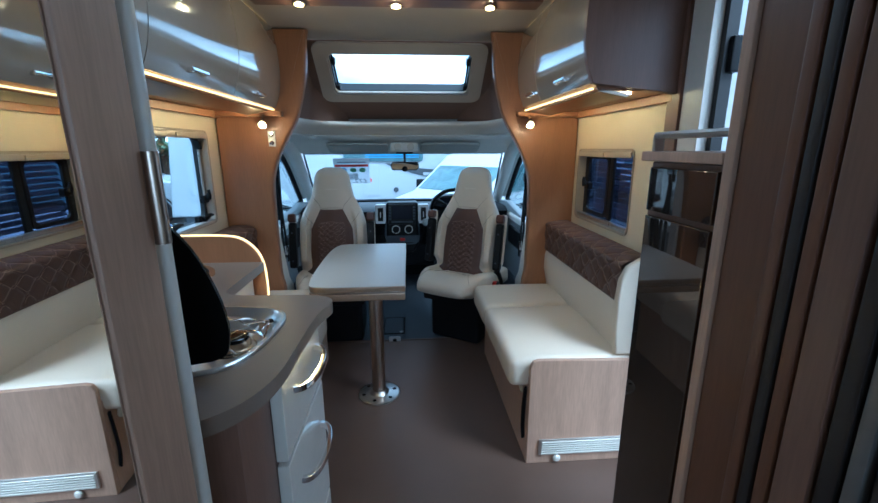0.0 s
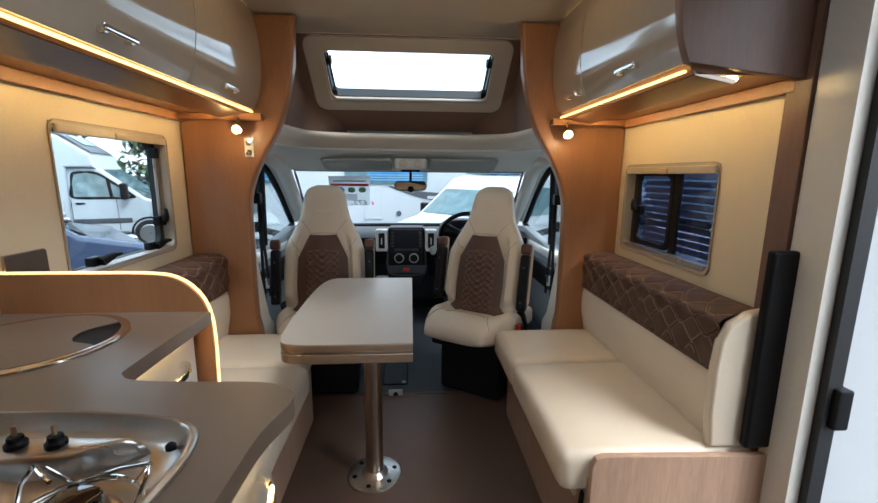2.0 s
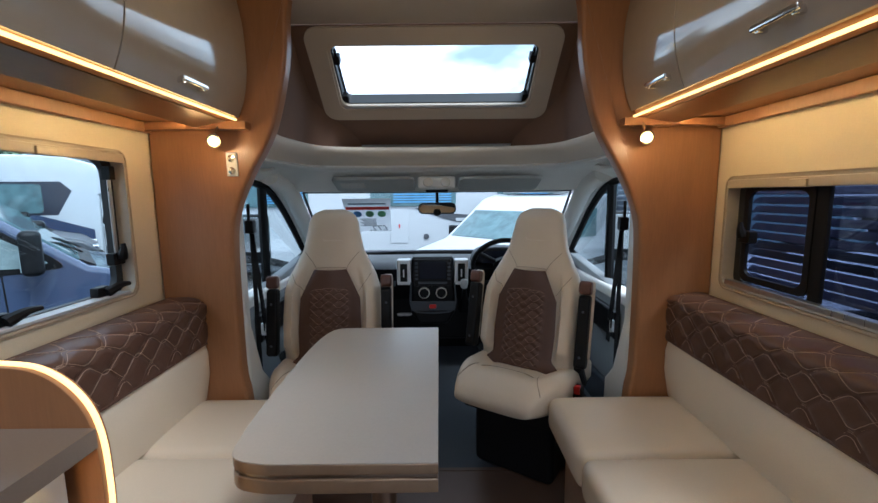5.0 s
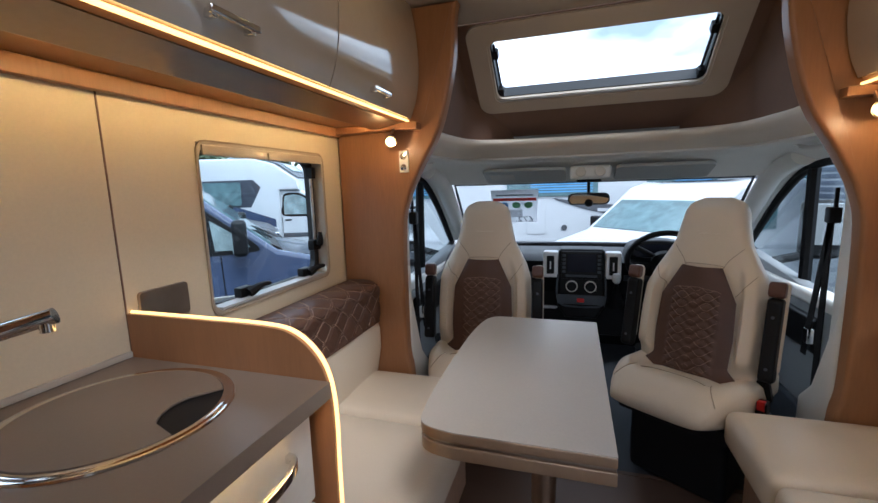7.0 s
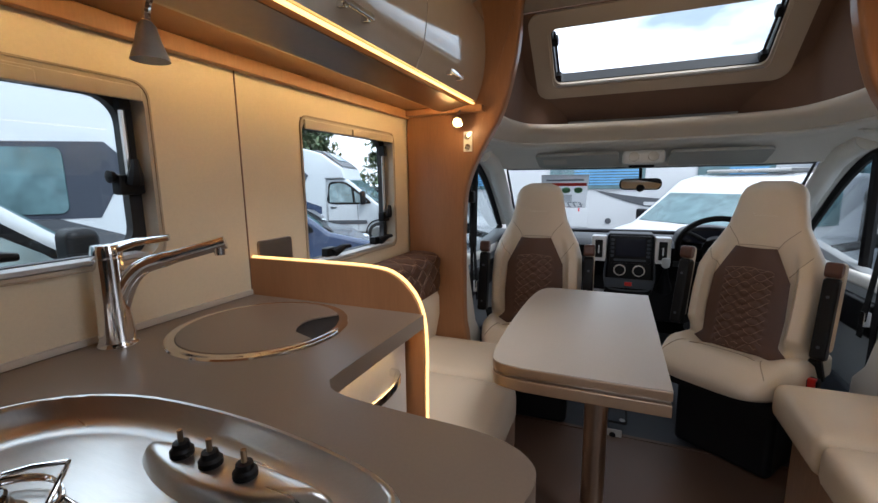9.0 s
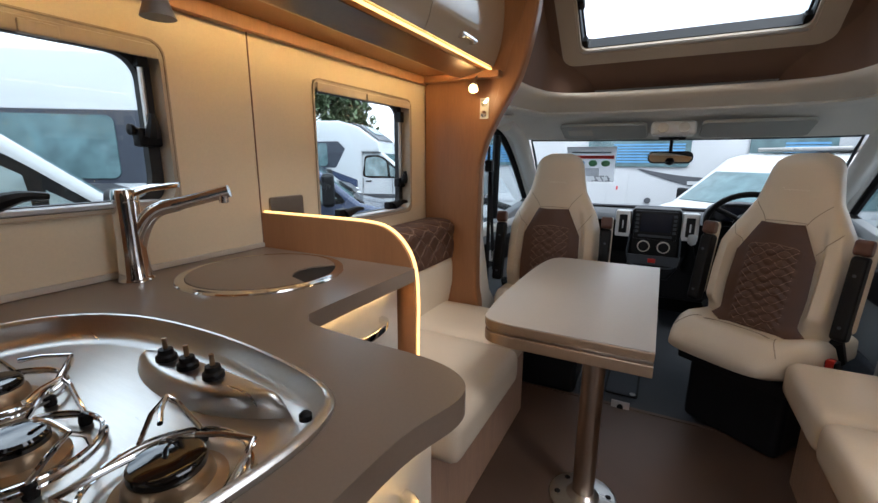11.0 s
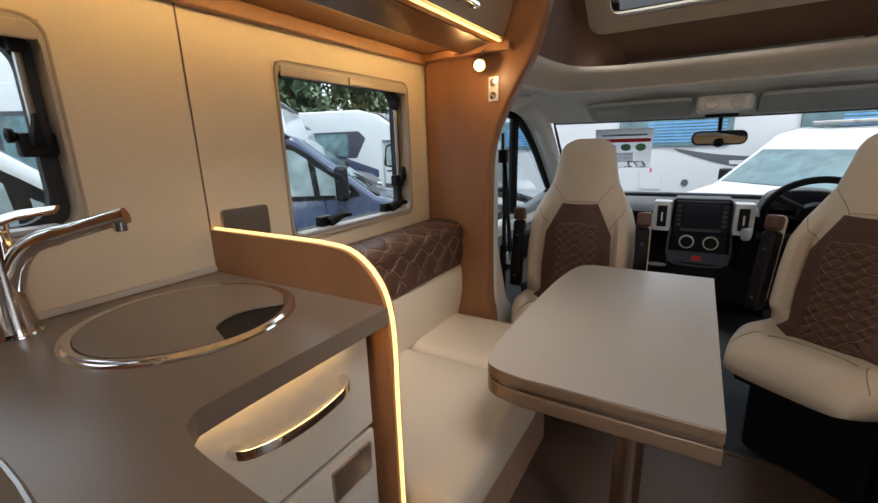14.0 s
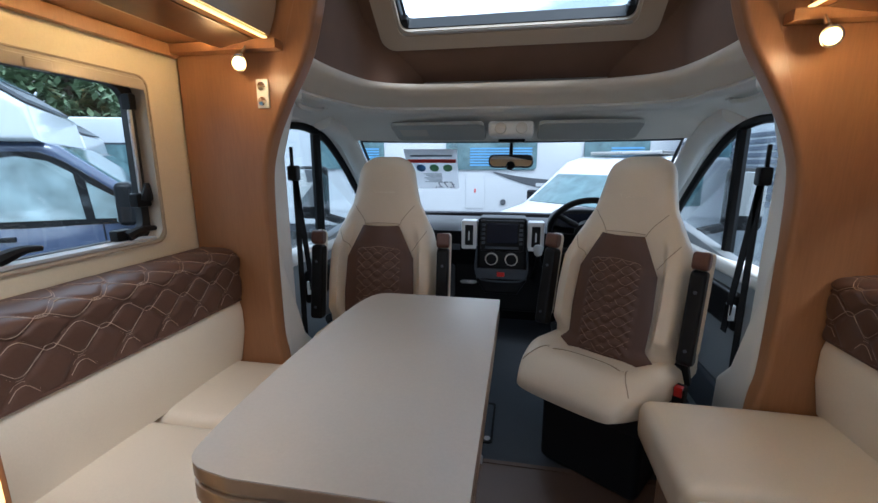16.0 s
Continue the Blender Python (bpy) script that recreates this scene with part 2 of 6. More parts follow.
THREAD = mat("pale stitching", (0.40, 0.285, 0.21), 0.7, var=0.1, bump=0.0)
BLACK = mat("black plastic", (0.007, 0.007, 0.008), 0.45, var=0.2, fine=200, bump=0.05, spec=0.2)
BLACK_FABRIC = mat("black webbing", (0.012, 0.012, 0.013), 0.8, var=0.2, fine=300, bump=0.15, spec=0.15)
GREY_PLASTIC = mat("grey cab plastic", (0.065, 0.073, 0.085), 0.6, var=0.1, fine=250, bump=0.1, spec=0.2)
DOOR_GREY = mat("pale grey door lining", (0.27, 0.29, 0.30), 0.6, var=0.06, fine=240, bump=0.08)
LIP_CREAM = mat("cream lip moulding", (0.70, 0.63, 0.53), 0.5, var=0.04, fine=260, bump=0.06)
CAB_TRIM = mat("pale grey cab trim", (0.80, 0.79, 0.75), 0.6, var=0.04, fine=260, bump=0.08)
FABRIC_BROWN = mat("brown felt lining", (0.175, 0.105, 0.075), 0.95, var=0.10, scale=10, fine=320, bump=0.25)
CEILING = mat("taupe felt ceiling", (0.50, 0.43, 0.35), 0.9, var=0.04, scale=8, fine=300, bump=0.15)
CHROME = mat("polished chrome", (0.80, 0.80, 0.80), 0.07, 1.0, var=0.02, bump=0.0)
STEEL = mat("brushed stainless steel", (0.62, 0.60, 0.57), 0.29, 1.0, var=0.05, fine=90, bump=0.02, stretch=(1, 12, 1))
RIM_CHROME = mat("bright chrome rim", (0.74, 0.72, 0.69), 0.10, 1.0, var=0.03, bump=0.0)
SATIN = mat("satin bronze metal", (0.40, 0.33, 0.27), 0.30, 1.0, var=0.05, bump=0.0)
FRAME = mat("champagne window frame", (0.50, 0.44, 0.36), 0.35, var=0.04, bump=0.02)
RUBBER = mat("black rubber seal", (0.012, 0.012, 0.013), 0.55, var=0.2, bump=0.05)
MIRROR = mat("mirror glass", (0.86, 0.87, 0.86), 0.012, 1.0, var=0.0, bump=0.0)
DARK_GLASS = mat("black glass", (0.006, 0.005, 0.005), 0.04, var=0.1, bump=0.0, coat=0.4)
TABLE_EDGE = mat("bronze table edging", (0.33, 0.23, 0.155), 0.30, 0.55, var=0.08, bump=0.02)
THREAD_DARK = mat("brown stitching", (0.30, 0.20, 0.145), 0.7, var=0.1, bump=0.0)
WIN_FRAME = mat("champagne window reveal", (0.46, 0.39, 0.30), 0.32, 0.15, var=0.05, bump=0.02)
DOOR_FRAME = mat("pale door frame", (0.66, 0.62, 0.55), 0.3, var=0.03, bump=0.01)
VISOR = mat("grey visor cloth", (0.44, 0.45, 0.43), 0.8, var=0.05, fine=260, bump=0.1)
RIB_DARK = mat("dark brown profile", (0.022, 0.016, 0.014), 0.45, var=0.1, bump=0.0)
RIB_GREY = mat("brushed grey profile", (0.17, 0.16, 0.15), 0.4, 0.3, var=0.08, bump=0.0)
SILVER = mat("silver plastic", (0.42, 0.42, 0.42), 0.35, var=0.03, bump=0.0)
def thin(name, color):
    """Printed paper that daylight shines through."""
    m = bpy.data.materials.new(name)
    m.use_nodes = True
    n, l = m.node_tree.nodes, m.node_tree.links
    n.remove(n["Principled BSDF"])
    front, through_light, mx = n.new("ShaderNodeBsdfDiffuse"), n.new("ShaderNodeBsdfTranslucent"), n.new("ShaderNodeMixShader")
    front.inputs["Color"].default_value = (*color, 1)
    through_light.inputs["Color"].default_value = (*color, 1)
    mx.inputs["Fac"].default_value = 0.55
    l.new(front.outputs["BSDF"], mx.inputs[1])
    l.new(through_light.outputs["BSDF"], mx.inputs[2])
    l.new(mx.outputs["Shader"], n["Material Output"].inputs["Surface"])
    return m


PAPER = thin("white paper", (0.80, 0.82, 0.84))
GREEN = thin("green print", (0.30, 0.55, 0.35))
BLUE = thin("blue print", (0.20, 0.38, 0.60))
RED_PRINT = thin("red print", (0.75, 0.12, 0.10))
GREY_PRINT = thin("grey print", (0.30, 0.33, 0.36))
SCREEN = mat("dark display glass", (0.012, 0.014, 0.024), 0.22, var=0.1, bump=0.0, spec=0.3)
DASH_SILVER = mat("bright silver trim", (0.72, 0.73, 0.74), 0.3, 0.3, var=0.03, bump=0.0)
FRIDGE_GLASS = mat("smoked mirrored fridge glass", (0.16, 0.13, 0.11), 0.015, 0.85, var=0.04, bump=0.0)
SLAT = mat("grey lilac slat", (0.20, 0.19, 0.26), 0.5, var=0.15, scale=4, bump=0.0)
LED = glow("warm light strip", (1.0, 0.60, 0.19), 1.15)
LED_WALL = glow("warm hidden wall light", (1.0, 0.69, 0.27), 15.0)
LED_DRAWER = glow("warm drawer light", (1.0, 0.64, 0.22), 20.0)
LED_SOFT = glow("soft warm light strip", (1.0, 0.64, 0.20), 1.3)
SPOT = glow("warm lamp face", (1.0, 0.68, 0.24), 5.0)
PANE = glass("window pane", (0.90, 0.97, 1.0), 0.0, 0.96)
PANE_DARK = glass("tinted pane", (0.50, 0.56, 0.72), 0.0, 0.62)
RED = mat("red plastic", (0.55, 0.02, 0.015), 0.35, bump=0.0)
VAN_WHITE = mat("white van paint", (0.50, 0.52, 0.54), 0.25, var=0.02, scale=1, fine=20, bump=0.0, coat=0.6)
VAN_BLUE = mat("blue van paint", (0.045, 0.062, 0.115), 0.22, var=0.04, scale=1, fine=20, bump=0.0, coat=0.8)
NAVY = mat("navy graphic band", (0.035, 0.040, 0.055), 0.3, var=0.1, bump=0.0)
VAN_GREY = mat("dark grey panel", (0.07, 0.075, 0.085), 0.35, var=0.05, bump=0.0)
# teal, patchy base colour stands in for sky reflected in the panes
VAN_GLASS = mat("vehicle glass with sky reflection in colour", (0.10, 0.165, 0.18), 0.06, var=0.35, scale=2.5, fine=7, bump=0.0, spec=0.3)
ASPHALT = mat("damp asphalt", (0.055, 0.055, 0.055), 0.75, var=0.25, scale=1.5, fine=90, bump=0.4)

LW, RW, MID, CEIL = -1.12, 0.956, -0.08, 1.945


# ---- the shell of the vehicle ----
def holed(axis, at, thick, u0, u1, v0, v1, holes):
    """A board with openings right through it."""
    us = sorted({u0, u1, *[h[0] for h in holes], *[h[1] for h in holes]})
    vs = sorted({v0, v1, *[h[2] for h in holes], *[h[3] for h in holes]})
    bm = bmesh.new()
    grid = [[[bm.verts.new(put(axis, u, v, w)) for v in vs] for u in us] for w in (at, at + thick)]
    def open_at(i, j):
        if not (0 <= i < len(us) - 1 and 0 <= j < len(vs) - 1):
            return True
        cu, cv = (us[i] + us[i + 1]) / 2, (vs[j] + vs[j + 1]) / 2
        return any(h[0] < cu < h[1] and h[2] < cv < h[3] for h in holes)
    for i in range(len(us) - 1):
        for j in range(len(vs) - 1):
            if open_at(i, j):
                continue
            for g in grid:
                bm.faces.new((g[i][j], g[i + 1][j], g[i + 1][j + 1], g[i][j + 1]))
            for (a, b), (di, dj) in ((((i, j), (i + 1, j)), (0, -1)), (((i + 1, j), (i + 1, j + 1)), (1, 0)), (((i + 1, j + 1), (i, j + 1)), (0, 1)), (((i, j + 1), (i, j)), (-1, 0))):
                if open_at(i + di, j + dj):
                    bm.faces.new([grid[0][a[0]][a[1]], grid[0][b[0]][b[1]], grid[1][b[0]][b[1]], grid[1][a[0]][a[1]]])
    loose = [v for v in bm.verts if not v.link_faces]
    bmesh.ops.delete(bm, geom=loose, context="VERTS")
    bmesh.ops.recalc_face_normals(bm, faces=bm.faces[:])
    return bm


KWIN, LWIN, RWIN = (1.225, 1.655, 1.045, 1.40), (2.125, 2.71, 0.925, 1.40), (2.17, 2.785, 0.915, 1.30)
DOORWAY = (1.16, 1.755, 0.02, 1.895)
structure("floor", cube(-1.15, 0.99, -1.6, 3.07, -0.04, 0.0), CARPET, "brown vinyl habitation floor", "floor")
structure("wall_west", holed("x", LW, -0.05, -1.6, 2.95, 0.0, CEIL, [KWIN, LWIN]), CREAM_WALL, "cream wall board with two caravan windows", "wall")
structure("wall_east", holed("x", RW, 0.05, -1.6, 2.95, 0.0, CEIL, [RWIN, DOORWAY]), CREAM_WALL, "cream wall board with a window and the entrance door", "wall")
# rear wall, its opening and the roof opening are unseen, added for the fill
structure("wall_south", holed("y", -1.6, -0.035, -1.155, 0.99, 0.0, CEIL, [(-0.72, 0.60, 1.04, 1.66)]), WOOD, "unseen brown wooden closing wall with an added opening", "wall")
structure("ceiling", holed("z", CEIL, 0.03, -1.155, 0.99, -1.635, 2.86, [(-0.43, 0.27, 1.30, 1.80)]), CEILING, "taupe felt-lined ceiling", "ceiling")

# board joint on the kitchen wall
structure("trim_wall_joint", cube(LW, LW + 0.0025, 1.886, 1.889, 0.9, 1.5), WOOD_DARK, "fine dark joint between two wall boards", "trim")


# ---- caravan windows ----
TRIM_LINE = mat("brown window bead", (0.38, 0.30, 0.21), 0.4, bump=0.0)
def caravan_window(name, wall, inward, y0, y1, z0, z1, label, dark=False):
    """A framed plastic pane in a side wall; inward is the way into the room."""
    w = thing(name, label, "window", (wall, (y0 + y1) / 2, z0), kind="structure")
    e = 0.006
    part("window_frame", ring_slab(rounded(y0 - e, y1 + e, z0 - e, z1 + e, 0.035), rounded(y0 + 0.003, y1 - 0.004, z0 + 0.003, z1 - 0.006, 0.04), "x", wall + inward * 0.003, wall - inward * 0.052), WIN_FRAME, w)
    part("inner_trim", ring_slab(rounded(y0 - 0.007, y1 + 0.007, z0 - 0.007, z1 + 0.007, 0.035), rounded(y0 - 0.003, y1 + 0.003, z0 - 0.003, z1 + 0.003, 0.033), "x", wall + inward * 0.006, wall + inward * 0.001), TRIM_LINE, w)
    part("rubber_seal", ring_slab(rounded(y0 + 0.002, y1 - 0.003, z0 + 0.002, z1 - 0.004, 0.045), rounded(y0 + 0.014, y1 - 0.030, z0 + 0.016, z1 - 0.026, 0.05), "x", wall - inward * 0.040, wall - inward * 0.062), RUBBER, w)
    pane = part("pane", slab(rounded(y0 + 0.006, y1 - 0.008, z0 + 0.006, z1 - 0.008, 0.05), "x", wall - inward * 0.056, wall - inward * 0.059), PANE_DARK if dark else PANE, w)
    pane.visible_shadow = False
    part("blind_cassette", cube(min(wall + inward * 0.004, wall + inward * 0.012), max(wall + inward * 0.004, wall + inward * 0.012), y0 + 0.01, y1 - 0.01, z1 - 0.035, z1 - 0.006, 0.004), WIN_FRAME, w)
    part("sill_rail", cube(min(wall - inward * 0.045, wall + inward * 0.004), max(wall - inward * 0.045, wall + inward * 0.004), y0 + 0.03, y1 - 0.03, z0 + 0.0045, z0 + 0.014, 0.002), SILVER, w, "silver sill rail")
    part("blind_grip", cube(min(wall, wall + inward * 0.018), max(wall, wall + inward * 0.018), (y0 + y1) / 2 - 0.03, (y0 + y1) / 2 + 0.03, z1 - 0.036, z1 - 0.012, 0.004), WIN_FRAME, w)
    return w


def catch(win, wall, inward, y, z, upright=False):
    """A black window catch with its lever."""
    x = wall - inward * 0.022
    c = part("catch", cube(min(x, x - inward * 0.03), max(x, x - inward * 0.03), y - 0.026, y + 0.026, z - 0.022, z + 0.020, 0.006), BLACK, win)
    lever = [(x + inward * 0.006, y, z), (x + inward * 0.018, y + 0.045, z + 0.016), (x + inward * 0.018, y + 0.085, z + 0.014)]
    if upright:
        lever = [(x + inward * 0.006, y, z), (x + inward * 0.014, y, z + 0.03), (x + inward * 0.014, y, z + 0.05)]
    part("lever", tube(curve(lever, 3), [0.016, 0.016, 0.014, 0.011, 0.009, 0.008, 0.007], 8), BLACK, c)


win1 = caravan_window("window_1", LW, 1, *KWIN, "framed plastic caravan window above the kitchen worktop")
win2 = caravan_window("window_2", LW, 1, *LWIN, "framed plastic caravan window above the side sofa")
win3 = caravan_window("window_3", RW, -1, *RWIN, "tinted caravan window with a dark view", dark=True)
catch(win1, LW, 1, 1.33, 1.068)
catch(win1, LW, 1, 1.625, 1.20, True)
catch(win2, LW, 1, 2.28, 0.95)
catch(win2, LW, 1, 2.60, 0.95)
catch(win2, LW, 1, 2.68, 1.05, True)
for k, (a, b) in enumerate(((0.0, 0.010), (-0.016, 0.026), (-0.012, 0.022), (-0.016, 0.026), (-0.008, 0.018))):
    part("glazing_mark", cube(LW - 0.0555, LW - 0.0548, 1.262 + a, 1.262 + b, 1.352 - k * 0.0075, 1.3545 - k * 0.0075), VAN_GREY, win1)
part("stay_knob", turned(lathe([(0.006, 0), (0.006, 0.010), (0.012, 0.012), (0.013, 0.020), (0.004, 0.023)], (0, 0, 0), 14), Matrix.Translation((LW - 0.036, 1.608, 1.215)) @ Euler((radians(90), 0, 0)).to_matrix().to_4x4()), BLACK, win1)
part("sash", cube(RW + 0.036, RW + 0.050, 2.43, 2.47, 0.935, 1.285, 0.004), BLACK, win3)
part("inner_sash", ring_slab(rounded(2.47, 2.745, 0.945, 1.275, 0.03), rounded(2.49, 2.725, 0.965, 1.255, 0.03), "x", RW + 0.034, RW + 0.046), BLACK, win3)
part("sill_track", cube(RW - 0.004, RW + 0.02, 2.19, 2.765, 0.925, 0.945, 0.003), STEEL, win3)
catch(win3, RW, -1, 2.72, 1.10, True)
for i in range(11):
    z = 0.945 + i * 0.030
    part("slat", slab([(RW + 0.075, z), (RW + 0.093, z + 0.020), (RW + 0.096, z + 0.018), (RW + 0.078, z - 0.002)], "y", RWIN[0] + 0.02, RWIN[1] - 0.02), VAN_GREY if i in (3, 4) else SLAT, win3)
for wn_, y in ((win1, 1.628), (win2, 2.684)):
    zs = (1.20, 1.38) if wn_ is win1 else (1.05, 1.34)
    part("stay", tube([(LW - 0.036, y, zs[0]), (LW - 0.036, y, zs[1])], 0.006, 8), STEEL, wn_)
    part("stay_bracket", cube(LW - 0.05, LW - 0.02, y - 0.012, y + 0.012, zs[1] - 0.03, zs[1] + 0.015, 0.004), BLACK, wn_)


# ---- overhead cabinets ----
def cab_section(side, top=1.94):
    """The outline (x, z) of an overhead cabinet's front, from the lower edge up."""
    if side < 0:
        e = [(-0.778, 1.53), (-0.752, 1.60), (-0.738, 1.70), (-0.742, 1.82), (-0.752, 1.89), (-0.762, top)]
    else:
        e = [(0.618, 1.54), (0.592, 1.61), (0.578, 1.71), (0.582, 1.83), (0.592, 1.89), (0.602, top)]
    return [tuple(p)[:2] for p in curve([(x, z, 0) for x, z in e], 4)]


def overhead_run(side, y0, y1, splits, handles, label):
    wall = LW if side < 0 else RW
    run = thing("overhead_cabinet", label, "cabinet", (wall, (y0 + y1) / 2, 1.5), group="overhead cabinets")
    line = [(p[0], p[1]) for p in cab_section(side)]
    back = wall + (0.004 if side < 0 else -0.004)
    inset = [(x + (-0.012 if side < 0 else 0.012), z) for x, z in line]
    part("body", slab([(back, 1.94), (back, 1.515), (line[0][0] + side * 0.03, 1.515)] + inset, "y", y0, y1), WOOD, run)
    edges = [y0, *splits, y1]
    for a, b, hy in zip(edges, edges[1:], handles):
        shell = line + [(x + (-0.018 if side < 0 else 0.018), z) for x, z in line[::-1]]
        door = part("door", slab(shell, "y", a + 0.002, b - 0.002, 0.0015), GLOSS, run, "glossy taupe curved flap")
        if hy is not None:
            out = 1 if side < 0 else -1
            hz = 1.568 if side < 0 else 1.585
            px = -0.766 if side < 0 else 0.604
            hz_foot = hz - 0.004
            for fy in (hy - 0.046, hy + 0.046):
                part("handle_foot", cube(min(px, px + out * 0.02), max(px, px + out * 0.02), fy - 0.007, fy + 0.007, hz_foot - 0.008, hz_foot + 0.008, 0.002), CHROME, door)
            bar = cube(min(px + out * 0.015, px + out * 0.027), max(px + out * 0.015, px + out * 0.027), hy - 0.060, hy + 0.060, hz - 0.008, hz + 0.007, 0.004, 3)
            part("handle", bar, CHROME, door, "flat chrome bar handle")
    tip = line[0][0]
    lx = tip + (-0.006 if side < 0 else 0.006)
    part("light_strip", cube(min(lx, lx + side * 0.010), max(lx, lx + side * 0.010), y0 + 0.01, y1 - 0.005, 1.5195, 1.5265, 0.002), LED_SOFT, run, "warm light strip under the flaps")
    g0, g1 = sorted((tip + side * 0.157, tip + side * 0.165))
    part("wall_light", cube(g0, g1, y0 + 0.02, y1 - 0.03, 1.5065, 1.513), LED_WALL, run, "warm strip light that washes the wall")
    # shield added to stop the strip from lighting the seats below
    h0, h1 = sorted((tip + side * 0.146, tip + side * (0.168 if side < 0 else 0.158)))
    part("light_shield", cube(h0, h1, y0 + 0.015, y1 - 0.025, 1.4995, 1.5025, 0.001), SATIN, run, "narrow added shield that keeps wall light off the seats")
    part("underside_rail", slab([(tip + side * 0.03, 1.512), (tip + side * 0.14, 1.492), (tip + side * 0.15, 1.504), (tip + side * 0.04, 1.5245)], "y", y0, y1 - 0.02, 0.002), SATIN, run, "satin rail behind the light strip")
    w0, w1 = sorted((back, wall - side * 0.028))
    part("wall_rail", cube(w0, w1, y0, y1, 1.478, 1.514, 0.004), WOOD, run)
    return run


overhead_run(-1, 0.91, 2.83, (1.616, 2.246), (1.28, 1.89, 2.505), "glossy taupe overhead cabinets with a light strip over the kitchen")
overhead_run(1, 1.90, 2.83, (2.50,), (2.145, 2.595), "glossy taupe overhead cabinets with a light strip over the sofa")
solid("cabinet_end_panel", slab([(RW - 0.003, 1.936), (RW - 0.003, 1.50)] + [(x - 0.004, z - 0.004) for x, z in cab_section(1)], "y", 1.872, 1.899, 0.003), WOOD_DARK, "dark walnut end panel of the overhead cabinets", "panel")
structure("trim_ceiling_light_west", cube(-0.790, -0.772, 0.91, 2.78, 1.932, 1.942), LED_SOFT, "warm light strip along the ceiling edge", "trim")
structure("trim_ceiling_light_east", cube(0.612, 0.630, 1.90, 2.78, 1.932, 1.942), LED_SOFT, "warm light strip along the ceiling edge", "trim")

# lowered ceiling beam with three downlights
beam = thing("ceiling_beam", "dark wooden ceiling beam with three small downlights", "beam", (MID, 2.335, 1.93), kind="structure")
part("board", cube(-0.70, 0.54, 2.275, 2.385, 1.917, 1.944, 0.004), WOOD_DARK, beam)
for x in (-0.50, -0.09, 0.32):
    lamp = part("downlight", lathe([(0.024, 0), (0.030, -0.004), (0.030, -0.010), (0.022, -0.011)], (x, 2.335, 1.918), 20), CHROME, beam)
    part("lens", lathe([(0.020, 0.0), (0.019, -0.003)], (x, 2.335, 1.906), 20), SPOT, lamp, "lit warm lens")


# ---- wooden columns between living area and cab ----
def column(side):
    """The curved wooden post; side -1 west, 1 east."""
    inner = [(0.505, 1.94), (0.515, 1.88), (0.525, 1.72), (0.585, 1.49), (0.675, 1.33), (0.735, 1.20), (0.758, 1.05), (0.76, 0.60), (0.745, 0.48), (0.735, 0.30), (0.735, 0.0)]
    line = [tuple(p)[:2] for p in curve([(x, z, 0) for x, z in inner], 4)]
    wall = 1.036
    pts = [(MID + side * x, z) for x, z in line] + [(MID + side * wall, 0.0), (MID + side * wall, 1.94)]
    return slab(pts, "y", 2.835, 2.90, 0.014, 3)


solid("wooden_column", column(-1), WOOD, "tall curved brown wooden column beside the side sofa", "column", "cab columns")
solid("wooden_column", column(1), WOOD, "tall curved brown wooden column beside the bench sofa", "column", "cab columns")
for side, y in ((-1, 0.0), (1, 0.0)):
    x0, x1 = sorted((MID + side * 0.66, MID + side * 1.03))
    structure("trim_column_top", cube(x0, x1, 2.79, 2.834, 1.486, 1.514, 0.004), WOOD, "brown wooden rail over the column", "trim")

# reading lamps on the columns
for x in (-0.838, 0.645):
    rl = thing("reading_lamp", "small lit spot lamp under the cabinet corner", "lamp", (x, 2.76, 1.44), group="reading lamps")
    part("stem", tube([(x, 2.80, 1.50), (x, 2.775, 1.47)], 0.006, 8), CHROME, rl)
    part("bowl", turned(lathe([(0.008, 0.03), (0.018, 0.02), (0.024, 0.0), (0.021, 0.001)], (0, 0, 0), 18), Matrix.Translation((x, 2.755, 1.44)) @ Euler((radians(-82), 0, 0)).to_matrix().to_4x4()), CHROME, rl)
    part("lens", turned(lathe([(0.018, -0.001), (0.016, -0.006), (0.010, -0.010), (0.001, -0.012)], (0, 0, 0), 18), Matrix.Translation((x, 2.755, 1.44)) @ Euler((radians(-82), 0, 0)).to_matrix().to_4x4()), SPOT, rl, "bright warm lens")

# ---- skylight slope over the cab ----
def slope_point(y, x=0.0):
    return 1.985 + (y - 3.04) * (1.525 - 1.985) / (3.62 - 3.04)


tilt = math.atan2(1.985 - 1.525, 3.62 - 3.04)
SL = Matrix.Translation((MID, 3.04, 1.985)) @ Euler((-tilt, 0, 0)).to_matrix().to_4x4()
length = math.hypot(0.46, 0.58)
SKY = (-0.478, 0.474, 0.143, 0.505)
V0 = 0.073
structure("ceiling_slope", turned(holed("z", 0.0, 0.03, -0.95, 0.95, V0, length, [(SKY[0], SKY[1], SKY[2], SKY[3])]), SL), FABRIC_BROWN, "brown felt-lined slope over the cab with a skylight opening", "ceiling")
structure("ceiling_front", cube(-0.80, 0.65, 2.861, 3.099, 1.945, 1.975), CEILING, "taupe felt ceiling in front of the skylight", "ceiling")
